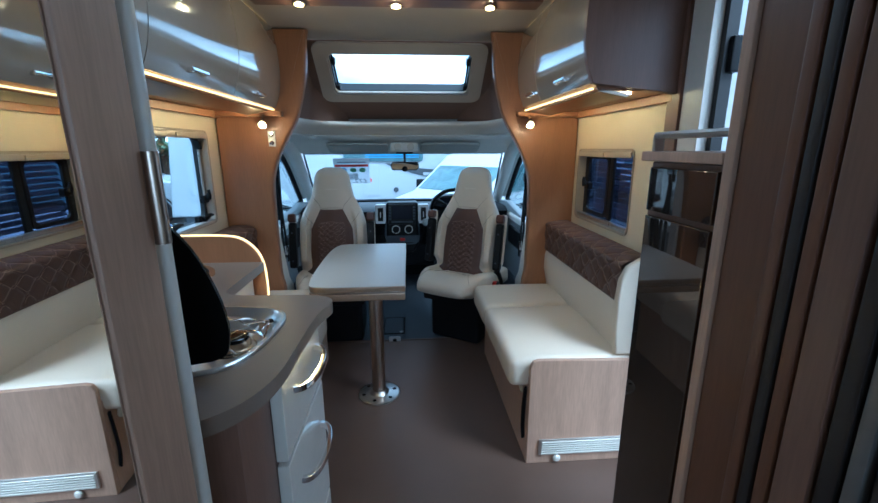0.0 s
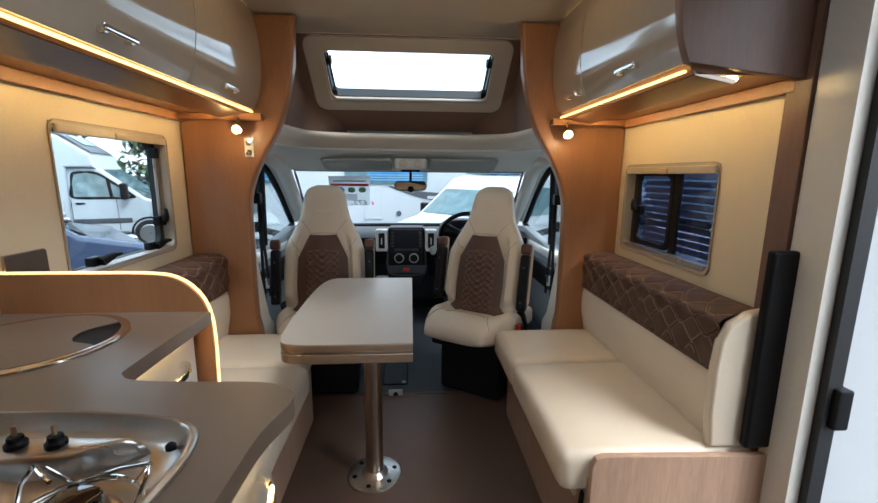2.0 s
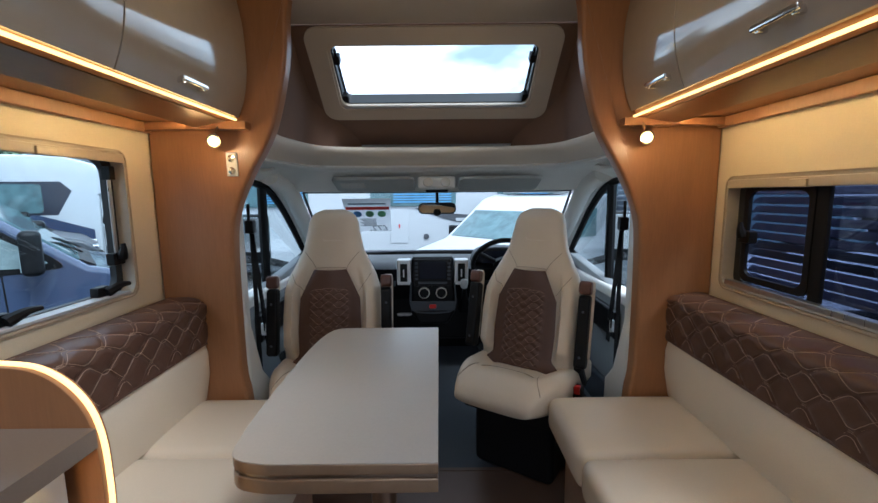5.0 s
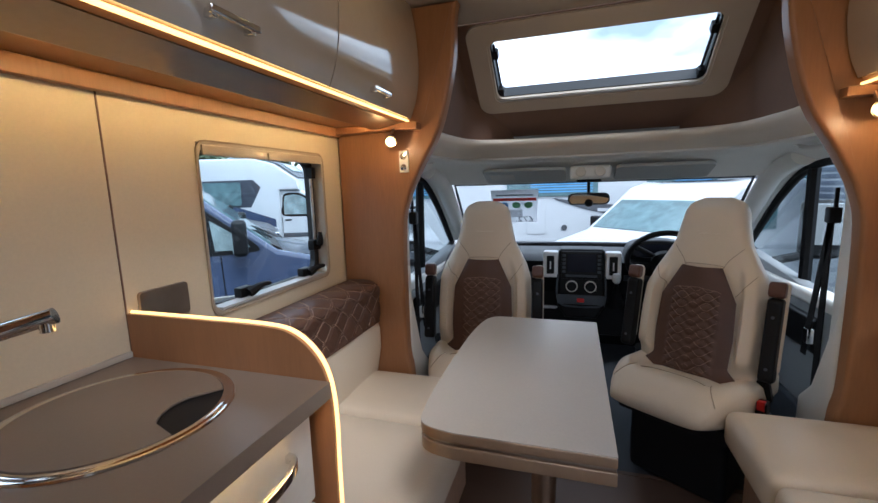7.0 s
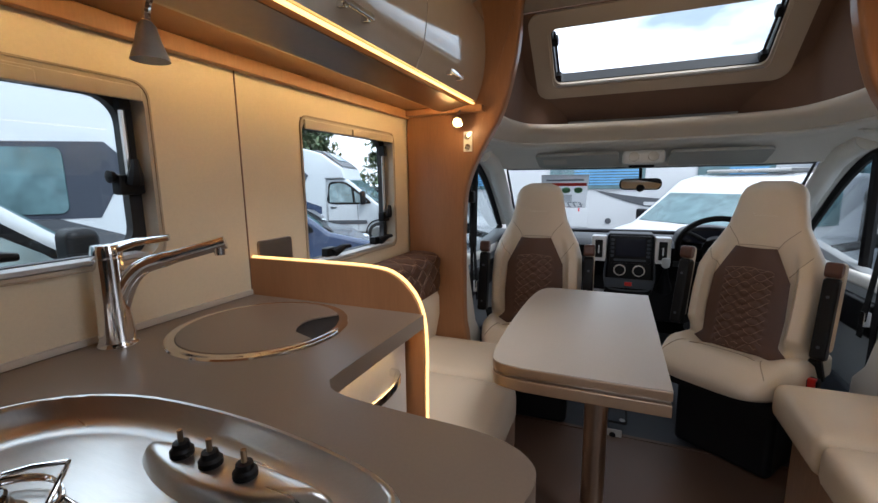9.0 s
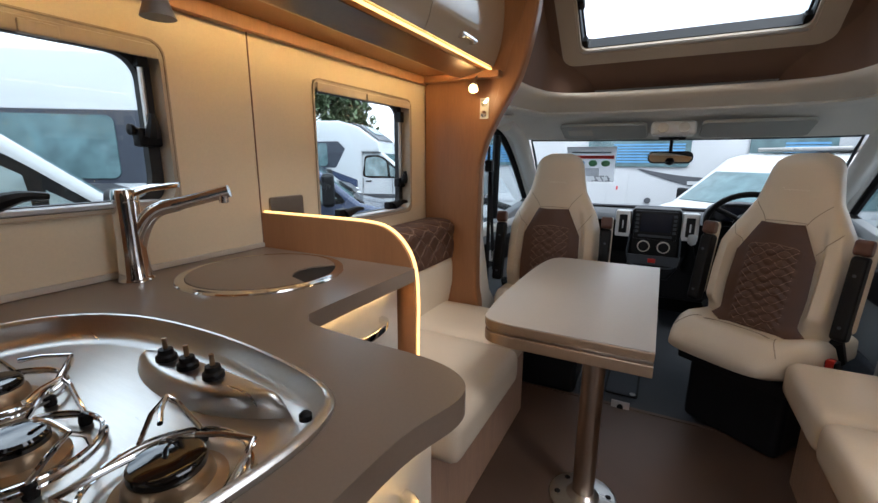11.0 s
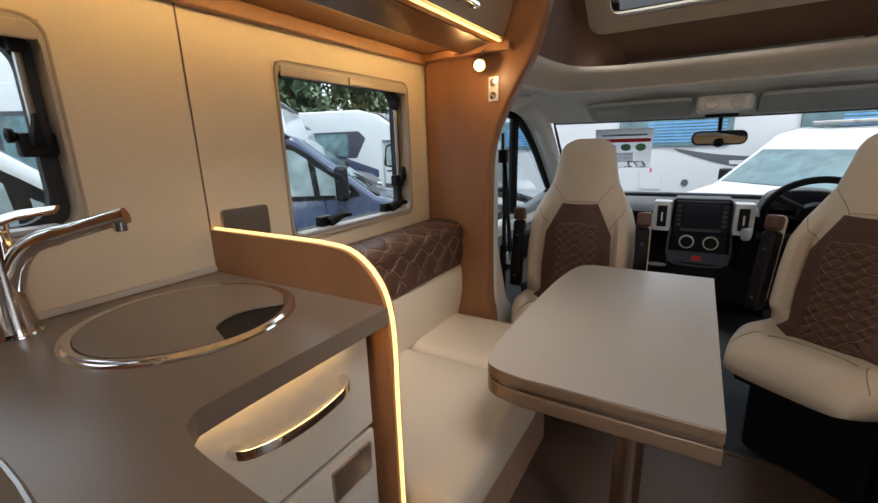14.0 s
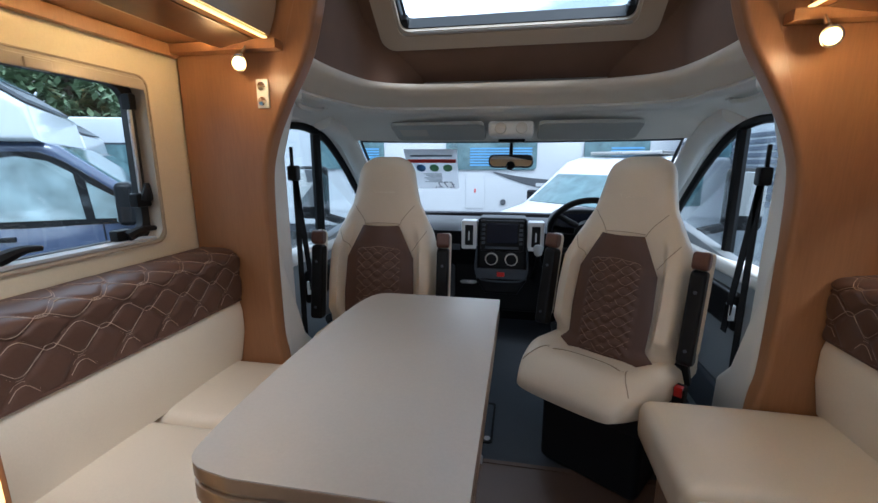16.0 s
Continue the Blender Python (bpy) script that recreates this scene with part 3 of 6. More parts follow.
for side, nm in ((-1, "ceiling_cheek_west"), (1, "ceiling_cheek_east")):
    def cheek(u, v, sd=side):
        y = 2.88 + 0.76 * u
        roof = min(1.95, slope_point(y) + 0.012)
        foot = 1.485 + 0.012 * u
        corner = 0.20 * smooth_step(0.62, 1.0, u)
        return (MID + sd * (0.645 - corner - 0.035 * v), y, foot + (max(roof, foot + 0.004) - foot) * v)
    structure(nm, sheet(cheek, 18, 6, 0.012), FABRIC_BROWN, "brown felt side lining over the cab", "ceiling", smooth=60)
skl = thing("window_4", "tilted cab skylight with a cream surround and black hinges", "window", (MID, 3.25, 1.8), kind="structure")
part("surround", turned(ring_slab(rounded(SKY[0] - 0.068, SKY[1] + 0.068, SKY[2] - 0.066, SKY[3] + 0.052, 0.06), rounded(SKY[0] + 0.015, SKY[1] - 0.015, SKY[2] + 0.015, SKY[3] - 0.012, 0.035), "z", -0.012, 0.04), SL), CEILING, skl, "rounded taupe surround")
part("inner_rim", turned(ring_slab(rounded(SKY[0] + 0.006, SKY[1] - 0.006, SKY[2] + 0.006, SKY[3] - 0.006, 0.04), rounded(SKY[0] + 0.026, SKY[1] - 0.026, SKY[2] + 0.02, SKY[3] - 0.03, 0.035), "z", -0.004, 0.011), SL), FRAME, skl)
part("rubber_seal", turned(ring_slab(rounded(SKY[0] + 0.012, SKY[1] - 0.012, SKY[2] + 0.012, SKY[3] - 0.012, 0.04), rounded(SKY[0] + 0.032, SKY[1] - 0.032, SKY[2] + 0.022, SKY[3] - 0.034, 0.035), "z", 0.012, 0.075), SL), RUBBER, skl)
p = part("pane", turned(slab(rounded(SKY[0] + 0.01, SKY[1] - 0.01, SKY[2] + 0.01, SKY[3] - 0.01, 0.04), "z", 0.076, 0.081), SL), PANE, skl)
p.visible_shadow = False
part("blind_rail", turned(cube(SKY[0] + 0.03, SKY[1] - 0.03, SKY[3] - 0.026, SKY[3] - 0.014, -0.008, 0.004, 0.003), SL), SILVER, skl, "silver blind rail")
for x in (SKY[0] + 0.042, SKY[1] - 0.042):
    part("hinge_arm", turned(tube([(x, SKY[2] + 0.05, 0.02), (x, SKY[3] - 0.05, 0.045)], 0.006, 8), SL), BLACK, skl)
    for v in (SKY[2] + 0.10, SKY[3] - 0.055):
        part("catch", turned(cube(x - 0.014, x + 0.014, v - 0.02, v + 0.02, 0.01, 0.045, 0.005), SL), BLACK, skl)

# ---- cab lining: lip, headliner, pillars ----
def lip_line(half=0.622, front=3.505, steps=5):
    """The outline of the overcab shelf's edge, from one column round to the other."""
    pts = [(-half, 2.90), (-half - 0.002, 3.08), (-half + 0.012, 3.25), (-half + 0.055, front - 0.125), (-half + 0.16, front - 0.045), (-0.25, front - 0.006)]
    pts += [(-x, y) for x, y in pts[::-1]]
    return [(MID + p.x, p.y) for p in curve([(x, y, 0) for x, y in pts], steps)]


LIP, LIP_OUT, LIP_BACK = lip_line(), lip_line(0.715, 3.605), lip_line(0.66, 3.56)
rows = []
for (x, y), (xo, yo), (xb, yb) in zip(LIP, LIP_OUT, LIP_BACK):
    dx, dy = xo - x, yo - y
    rows.append([(xb, yb, 1.505), (x + (xb - x) * 0.35, y + (yb - y) * 0.35, 1.500), (x + (xb - x) * 0.06, y + (yb - y) * 0.06, 1.493), (x, y, 1.482), (x + dx * 0.06, y + dy * 0.06, 1.466), (x + dx * 0.40, y + dy * 0.40, 1.444), (x + dx * 0.80, y + dy * 0.80, 1.424), (x + dx * 0.95, y + dy * 0.95, 1.412), (x + dx * 1.02, y + dy * 1.02, 1.418), (xb, yb, 1.45)])
structure("cab_shelf_lip", loft(rows), LIP_CREAM, "cream moulded lip of the overcab shelf", "trim", smooth=60)
edge = [(-0.915, 2.90, 1.335), (-0.93, 3.20, 1.345), (-0.925, 3.45, 1.345), (-0.90, 3.70, 1.305), (-0.82, 3.80, 1.285), (-0.30, 3.955, 1.283)]
edge += [(-x, y, z) for x, y, z in edge[::-1]]
EDGE = [(MID + p.x, p.y, p.z) for p in curve(edge, 5)]


def headliner(u, v):
    i = round(u * (len(EDGE) - 1))
    (x, y), (xe, ye, ze) = LIP_OUT[i], EDGE[i]
    return (x + (xe - x) * v, y + (ye - y) * v, 1.412 + (ze - 1.412) * v + 0.022 * math.sin(math.pi * v) - 0.010 * math.exp(-((v - 0.12) / 0.07) ** 2))


structure("cab_headliner", sheet(headliner, len(EDGE) - 1, 14, 0.010), CAB_TRIM, "pale grey moulded cab headliner", "ceiling", smooth=60)
for side in (-1, 1):
    x0, x1 = sorted((MID + side * 0.70, MID + side * 0.80))
    structure("trim_pillar_cap", cube(x0, x1, 2.91, 3.02, 1.365, 1.455, 0.018, 3), CAB_TRIM, "pale moulded cap behind the column", "trim")
    grip = thing("grab_handle", "pale moulded grab handle over the cab door", "handle", (MID + side * 0.80, 3.25, 1.37), group="grab handles")
    part("bar", tube(curve([(MID + side * 0.80, 3.16, 1.398), (MID + side * 0.805, 3.18, 1.378), (MID + side * 0.81, 3.27, 1.374), (MID + side * 0.805, 3.36, 1.380), (MID + side * 0.80, 3.38, 1.398)], 4), 0.010, 8), CAB_TRIM, grip)
    for y in (3.16, 3.38):
        part("mount", cube(MID + side * 0.80 - 0.016, MID + side * 0.80 + 0.016, y - 0.018, y + 0.018, 1.386, 1.406, 0.005), CAB_TRIM, grip)

# hidden boards behind the lining, added so that no sky leaks in
for side, nm in ((-1, "wall_cab_west"), (1, "wall_cab_east")):
    x0, x1 = sorted((MID + side * 1.0, MID + side * 1.03))
    structure(nm, slab([(2.9, 1.33), (3.45, 1.36), (3.75, 1.31), (4.05, 1.2), (4.1, 1.33), (3.6, 1.6), (2.95, 2.05), (2.9, 2.05)], "x", x0, x1), CAB_TRIM, "hidden side board added to close the cab roof", "wall")
    u0, u1 = sorted((MID + side * 0.70, MID + side * 1.03))
    structure("ceiling_" + nm, cube(u0, u1, 2.9, 4.0, 1.50, 1.53), CAB_TRIM, "hidden board added to close the roof over the door", "ceiling")
structure("ceiling_cab_roof", sheet(lambda u, v: (MID + (u - 0.5) * 2.06, 3.58 + 0.50 * v, 1.60 - 0.26 * v), 2, 2, 0.03), CAB_TRIM, "hidden board added to close the cab roof", "ceiling")


# ---- cab body ----
cab_floor = structure("floor_cab", cube(-1.02, 0.86, 3.07, 4.75, -0.09, -0.012), GREY_PLASTIC, "grey rubber cab floor", "floor")
structure("floor_step", cube(-1.15, 0.99, 3.055, 3.075, -0.1, 0.004), CARPET, "edge of the habitation floor", "floor")


def glass_line(v):
    """Windscreen section: from its foot up; returns (y, z)."""
    return 4.72 - 0.74 * v, 0.80 + 0.475 * v


def ws(u, v):
    y, z = glass_line(v)
    half = 0.80 + 0.08 * (1 - v)
    return (MID + (u - 0.5) * 2 * half, y - 0.16 * (2 * u - 1) ** 2, z)


screen = thing("window_5", "raked cab windscreen with a black edge band", "window", (MID, 4.4, 0.8), kind="structure")
p = part("pane", sheet(ws, 16, 8), PANE, screen, smooth=60)
p.visible_shadow = False
part("seal", tube([ws(i / 16, 1.0) for i in range(17)] + [ws(1.0, 1 - i / 8) for i in range(1, 9)] + [ws(1 - i / 16, 0.0) for i in range(1, 17)] + [ws(0.0, i / 8) for i in range(1, 8)], 0.008, 8, True), GREY_PLASTIC, screen)


def pillar_line(side):
    return [(MID + side * (0.87 + 0.05 * (1 - i / 8)), glass_line(i / 8)[0] - 0.17, glass_line(i / 8)[1]) for i in range(9)]


for side, nm in ((-1, "west"), (1, "east")):
    pl = pillar_line(side)
    structure("pillar_front_" + nm, tube([(x, y, z) for x, y, z in pl] + [(pl[-1][0], pl[-1][1] - 0.12, pl[-1][2] + 0.05), (pl[-1][0], 3.5, 1.36)], 0.05, 12), CAB_TRIM, "pale grey windscreen pillar", "trim")
    # rear cab pillar with the belt
    xo = MID + side * 0.93
    x0, x1 = sorted((MID + side * 0.83, MID + side * 1.0))
    q0, q1 = sorted((MID + side * 0.765, MID + side * 0.84))
    structure("pillar_foot_" + nm, slab([(2.905, 0.0), (3.16, 0.0), (3.14, 0.42), (3.06, 0.50), (2.95, 0.80), (2.905, 1.0)], "x", q0, q1, 0.03, 3), CAB_TRIM, "pale moulded foot of the cab pillar", "trim")
    structure("pillar_rear_" + nm, slab([(2.89, 0.0), (3.22, 0.0), (3.20, 0.35), (3.12, 0.55), (3.11, 1.18), (3.20, 1.36), (3.4, 1.44), (2.89, 1.48)], "x", x0, x1, 0.03, 3), CAB_TRIM, "pale moulded pillar behind the cab door", "trim")
    # door with its two panes
    xd0, xd1 = sorted((MID + side * 0.93, MID + side * 1.0))
    d = thing("door_cab_" + nm, "closed cab door with black window frame and grey lining", "door", (MID + side * 0.96, 3.7, 0.0), kind="structure")
    part("lining", slab([(3.15, -0.05), (4.6, -0.05), (4.6, 0.80), (4.2, 0.84), (3.15, 0.72)], "x", xd0, xd1, 0.02), DOOR_GREY, d, "pale grey lower lining")
    ax0, ax1 = sorted((MID + side * 0.90, MID + side * 0.935))
    part("armrest", cube(ax0, ax1, 3.35, 3.95, 0.50, 0.66, 0.02, 3), BLACK, d, "black door armrest")
    part("door_pocket", cube(ax0, ax1, 3.25, 4.05, 0.05, 0.24, 0.02, 3), GREY_PLASTIC, d, "dark door pocket")
    part("sill", cube(xd0 - 0.02, xd1 + 0.01, 3.15, 4.25, 0.70, 0.76, 0.02, 3), CAB_TRIM, d, "pale door sill")
    roof = [(3.16, 1.30), (3.45, 1.33), (3.70, 1.29), (3.95, 1.16), (4.2, 0.98), (4.38, 0.84)]
    top = [(p.x, p.y) for p in curve([(y, z, 0) for y, z in roof], 4)]
    part("upper_frame", tube([(MID + side * (0.99 - 0.06 * (z - 0.8)), y, z) for y, z in [(3.15, 0.74)] + top + [(4.2, 0.80)]], 0.022, 8), BLACK, d)
    part("divider_bar", tube([(MID + side * 0.985, 3.66, 0.74), (MID + side * 0.955, 3.60, 1.30)], 0.026, 8), BLACK, d)
    part("trim_arch", tube([(MID + side * (0.96 - 0.06 * (z - 0.8)), y - 0.01, z + 0.035) for y, z in top], 0.026, 8), CAB_TRIM, d)
    p = part("pane", slab([(3.15, 0.76)] + top + [(4.3, 0.78)], "x", MID + side * 0.985, MID + side * 0.989), PANE, d)
    p.visible_shadow = False
    # outside mirror
    m = thing("door_mirror", "tall black outside mirror on the cab door", "mirror", (MID + side * 1.10, 3.98, 0.80), group="outside mirrors")
    part("arm", tube([(MID + side * 0.99, 4.02, 0.80), (MID + side * 1.12, 4.0, 0.84)], 0.025, 8), BLACK, m)
    part("housing", cube(MID + side * 1.18 - 0.09, MID + side * 1.18 + 0.09, 3.96, 4.04, 0.82, 1.14, 0.03, 3), BLACK, m)
    part("mirror_glass", cube(MID + side * 1.18 - 0.075, MID + side * 1.18 + 0.075, 3.952, 3.958, 0.90, 1.12, 0.002), MIRROR, m)
    # seat belt
    b = thing("seat_belt", "black seat belt hanging on the cab pillar", "seat belt", (MID + side * 0.82, 3.15, 0.4), group="seat belts")
    xb = MID + side * 0.822
    part("anchor", cube(xb - 0.02, xb + 0.02, 3.115, 3.155, 1.09, 1.15, 0.008), BLACK, b)
    part("adjuster_slot", cube(xb - 0.006, xb + 0.006, 3.12, 3.13, 1.13, 1.22, 0.002), BLACK, b)
    for dy, zz in ((0.0, 0.42), (0.10, 0.55)):
        part("strap", slab([(3.113, 1.10), (3.15, 1.10), (3.15 + dy, zz), (3.113 + dy, zz)], "x", xb - side * 0.004, xb - side * 0.008), BLACK_FABRIC, b)
    part("tongue", cube(xb - 0.012, xb + 0.012, 3.20, 3.235, 0.60, 0.66, 0.004), CHROME, b)

# nose of the cab under the windscreen
structure("cab_scuttle", cube(-1.06, 0.90, 4.70, 4.78, -0.09, 0.80, 0.01), BLACK, "black bulkhead below the windscreen", "structure")
structure("cab_bonnet", sheet(lambda u, v: (MID + (u - 0.5) * 1.9, 4.74 + 0.75 * v, 0.80 - 0.18 * v - 0.10 * v ** 3 - 0.08 * (2 * u - 1) ** 4), 12, 8, 0.02), VAN_WHITE, "white bonnet in front of the windscreen", "bonnet", smooth=60)

# ---- dashboard ----
dash = thing("dashboard", "black and silver cab dashboard with a screen and round controls", "dashboard", (MID, 4.2, 0.0))
part("top_pad", loft([[(MID + x, 4.0 + 0.02 * (1 - abs(x)), 0.72), (MID + x, 3.98, 0.775), (MID + x, 4.08, 0.805), (MID + x, 4.5, 0.80), (MID + x, 4.72, 0.77), (MID + x, 4.72, 0.60), (MID + x, 4.1, 0.55)] for x in (-0.90, -0.6, -0.3, 0.0, 0.3, 0.6, 0.90)]), BLACK, dash)
part("lower_panel", cube(MID - 0.9, MID + 0.9, 4.12, 4.5, 0.25, 0.60, 0.03), BLACK, dash)
con = part("centre_console", slab([(-0.255, 0.50), (-0.248, 0.85), (-0.235, 0.862), (0.010, 0.862), (0.022, 0.85), (0.030, 0.50), (-0.02, 0.42), (-0.205, 0.42)], "y", 3.93, 4.1, 0.022, 3), BLACK, dash)
for x0, x1 in ((-0.342, -0.252), (0.026, 0.116)):
    v = part("air_vent", cube(x0, x1, 3.925, 4.0, 0.68, 0.845, 0.01), DASH_SILVER, con, "silver framed air vent")
    part("vent_slats", cube(x0 + 0.022, x1 - 0.022, 3.918, 3.93, 0.705, 0.82, 0.004), BLACK, v)
    part("vent_tab", cube((x0 + x1) / 2 - 0.004, (x0 + x1) / 2 + 0.004, 3.912, 3.92, 0.735, 0.785, 0.002), DASH_SILVER, v)
part("touch_screen", cube(-0.198, -0.026, 3.912, 3.935, 0.722, 0.836, 0.004), SCREEN, con)
part("screen_bezel", cube(-0.232, 0.006, 3.92, 3.94, 0.675, 0.85, 0.008), BLACK, con)
for x in (-0.168, -0.058):
    k = part("control_knob", turned(lathe([(0.038, 0), (0.038, 0.012), (0.030, 0.016), (0.028, 0.03), (0.0, 0.031)], (0, 0, 0), 24), Matrix.Translation((x, 3.93, 0.632)) @ Euler((radians(90), 0, 0)).to_matrix().to_4x4()), BLACK, con)
    part("ring", turned(ring_slab([(0.036 * math.cos(i * 0.2618), 0.036 * math.sin(i * 0.2618)) for i in range(24)], [(0.026 * math.cos(i * 0.2618), 0.026 * math.sin(i * 0.2618)) for i in range(24)], "z", 0.012, 0.018), Matrix.Translation((x, 3.93, 0.632)) @ Euler((radians(90), 0, 0)).to_matrix().to_4x4()), WHITE_LACQUER, k, "pale dial ring")
part("console_rim", tube(curve([(-0.250, 3.93, 0.70), (-0.258, 3.928, 0.58), (-0.235, 3.928, 0.515), (-0.18, 3.927, 0.500), (-0.05, 3.927, 0.500), (0.010, 3.928, 0.515), (0.033, 3.928, 0.58), (0.025, 3.93, 0.70)], 5), 0.007, 8, flat=0.7), GREY_PLASTIC, con, "satin grey rim")
part("hazard_switch", cube(-0.136, -0.092, 3.912, 3.94, 0.530, 0.556, 0.004), RED, con, "red hazard switch")
for x in (-0.21, -0.18, -0.08, -0.05):
    part("button", cube(x - 0.008, x + 0.008, 3.92, 3.94, 0.536, 0.550, 0.002), GREY_PLASTIC, con)
gl = part("gear_lever", tube([(0.10, 4.05, 0.50), (0.09, 3.92, 0.60), (0.085, 3.86, 0.67)], [0.05, 0.022, 0.012], 12), BLACK, dash)
part("lower_trim", slab([(-0.262, 0.575), (0.038, 0.575), (0.028, 0.515), (-0.252, 0.515)], "y", 3.918, 3.93, 0.003), GREY_PLASTIC, con, "dark trim under the controls")
part("gear_knob", lathe([(0.004, -0.03), (0.020, -0.02), (0.026, 0.01), (0.020, 0.03), (0.003, 0.036)], (0.083, 3.85, 0.70), 16), SILVER, gl, "grey gear knob")
for x0, x1 in ((-0.86, -0.36), (0.14, 0.76)):
    part("fascia_strip", slab([(MID + 0.08 + x0, 0.655), (MID + 0.08 + x1, 0.655), (MID + 0.08 + x1, 0.690), (MID + 0.08 + x0, 0.690)], "y", 4.01, 4.03, 0.004), GREY_PLASTIC, dash, "grey fascia strip")
for x in (-0.80, 0.66):
    v = part("side_vent", turned(lathe([(0.050, 0), (0.050, 0.012), (0.042, 0.016), (0.038, 0.008), (0.004, 0.006)], (0, 0, 0), 24), Matrix.Translation((x, 4.0, 0.735)) @ Euler((radians(90), 0, 0)).to_matrix().to_4x4()), DASH_SILVER, dash, "round silver air vent")
part("glovebox", slab(rounded(-0.86, -0.40, 0.33, 0.55, 0.03), "y", 4.100, 4.120, 0.008), GREY_PLASTIC, dash, "grey glovebox lid")
part("cluster_hood", slab([tuple(p)[:2] for p in curve([(0.14, 0.80, 0), (0.17, 0.875, 0), (0.25, 0.905, 0), (0.40, 0.905, 0), (0.48, 0.875, 0), (0.51, 0.80, 0)], 4)], "y", 4.03, 4.20, 0.02, 3), BLACK, dash)
part("cluster_face", slab(rounded(0.19, 0.46, 0.805, 0.885, 0.03), "y", 4.022, 4.0285, 0.002), SCREEN, dash)
part("radio_buttons", cube(-0.205, -0.020, 3.913, 3.922, 0.690, 0.704, 0.002), GREY_PLASTIC, con)
for i in range(5):
    part("key", cube(-0.226, -0.206, 3.915, 3.923, 0.715 + i * 0.025, 0.731 + i * 0.025, 0.002), GREY_PLASTIC, con)
    part("key", cube(-0.019, 0.001, 3.915, 3.923, 0.715 + i * 0.025, 0.731 + i * 0.025, 0.002), GREY_PLASTIC, con)
for x in (-0.30, -0.265):
    part("cup_rim", lathe([(0.030, 0), (0.032, 0.006), (0.026, 0.008), (0.024, 0.0)], (x - 0.02, 3.98, 0.470), 18), SILVER, dash)
# steering wheel
wheel = thing("steering_wheel", "black steering wheel behind the driver's seat", "steering wheel", (0.34, 3.87, 0.80))
WM = Matrix.Translation((0.33, 3.88, 0.82)) @ Euler((radians(-58), 0, 0)).to_matrix().to_4x4()
part("rim", turned(tube([(0.19 * math.cos(i * 0.1745), 0.19 * math.sin(i * 0.1745), 0) for i in range(36)], 0.016, 10, True), WM), BLACK, wheel)
part("hub", turned(lathe([(0.03, -0.05), (0.07, -0.03), (0.065, 0.0), (0.02, 0.01)], (0, 0, 0), 20), WM), BLACK, wheel)
for a in (0, 120, 240):
    w = radians(a + 90)
    part("spoke", turned(tube([(0.05 * math.cos(w), 0.05 * math.sin(w), -0.01), (0.18 * math.cos(w), 0.18 * math.sin(w), 0)], 0.014, 8), WM), BLACK, wheel)
part("column", tube([(0.33, 3.93, 0.79), (0.33, 4.15, 0.66)], 0.04, 12), BLACK, wheel)

# mirror, visors and roof console
rm = thing("rear_view_mirror", "black rear-view mirror hanging from the roof console", "mirror", (MID, 3.9, 1.18))
part("stalk", tube([(MID, 3.98, 1.28), (MID, 3.94, 1.20)], 0.010, 8), BLACK, rm)
part("housing", slab(rounded(MID - 0.118, MID + 0.118, 1.135, 1.205, 0.030), "y", 3.905, 3.935, 0.010, 3), BLACK, rm)
part("mirror_glass", turned(slab(rounded(-0.110, 0.110, -0.028, 0.028, 0.025), "y", -0.002, 0.002), Matrix.Translation((MID, 3.9005, 1.170)) @ Euler((radians(-16), 0, radians(3))).to_matrix().to_4x4()), MIRROR, rm)
part("joint", lathe([(0.004, -0.022), (0.020, -0.014), (0.024, 0.004), (0.016, 0.02), (0.004, 0.024)], (MID, 3.892, 1.145), 14), BLACK, rm)
rc = thing("roof_console", "pale roof console with two round reading lights", "console", (MID, 3.9, 1.3))
part("body", cube(MID - 0.11, MID + 0.11, 3.72, 3.99, 1.285, 1.36, 0.02, 3), CAB_TRIM, rc)
for x in (-0.05, 0.05):
    part("lamp_lens", turned(lathe([(0.028, 0), (0.026, 0.008), (0.002, 0.01)], (0, 0, 0), 20), Matrix.Translation((MID + x, 3.722, 1.325)) @ Euler((radians(80), 0, 0)).to_matrix().to_4x4()), WHITE_LACQUER, rc)
part("mirror_foot", cube(MID - 0.07, MID + 0.07, 3.93, 3.99, 1.268, 1.29, 0.006), BLACK, rc)
for side in (-1, 1):
    x0, x1 = sorted((MID + side * 0.13, MID + side * 0.60))
    v = thing("sun_visor", "folded pale grey sun visor above the windscreen", "sun visor", (MID + side * 0.42, 3.9, 1.3), group="sun visors")
    part("flap", slab(rounded(x0, x1, 0.0, 0.20, 0.03), "z", -0.010, 0.010, 0.006), VISOR, v).matrix_local = Matrix.Translation(-v.location) @ Matrix.Translation((0, 3.695, 1.350)) @ Euler((radians(-19), 0, 0)).to_matrix().to_4x4()
    if side < 0:
        part("warning_label", slab([(MID - 0.56, 0.05), (MID - 0.42, 0.05), (MID - 0.42, 0.13), (MID - 0.56, 0.13)], "z", -0.0125, -0.0115), WHITE_LACQUER, v, "small white warning label").matrix_local = Matrix.Translation(-v.location) @ Matrix.Translation((0, 3.695, 1.350)) @ Euler((radians(-19), 0, 0)).to_matrix().to_4x4()


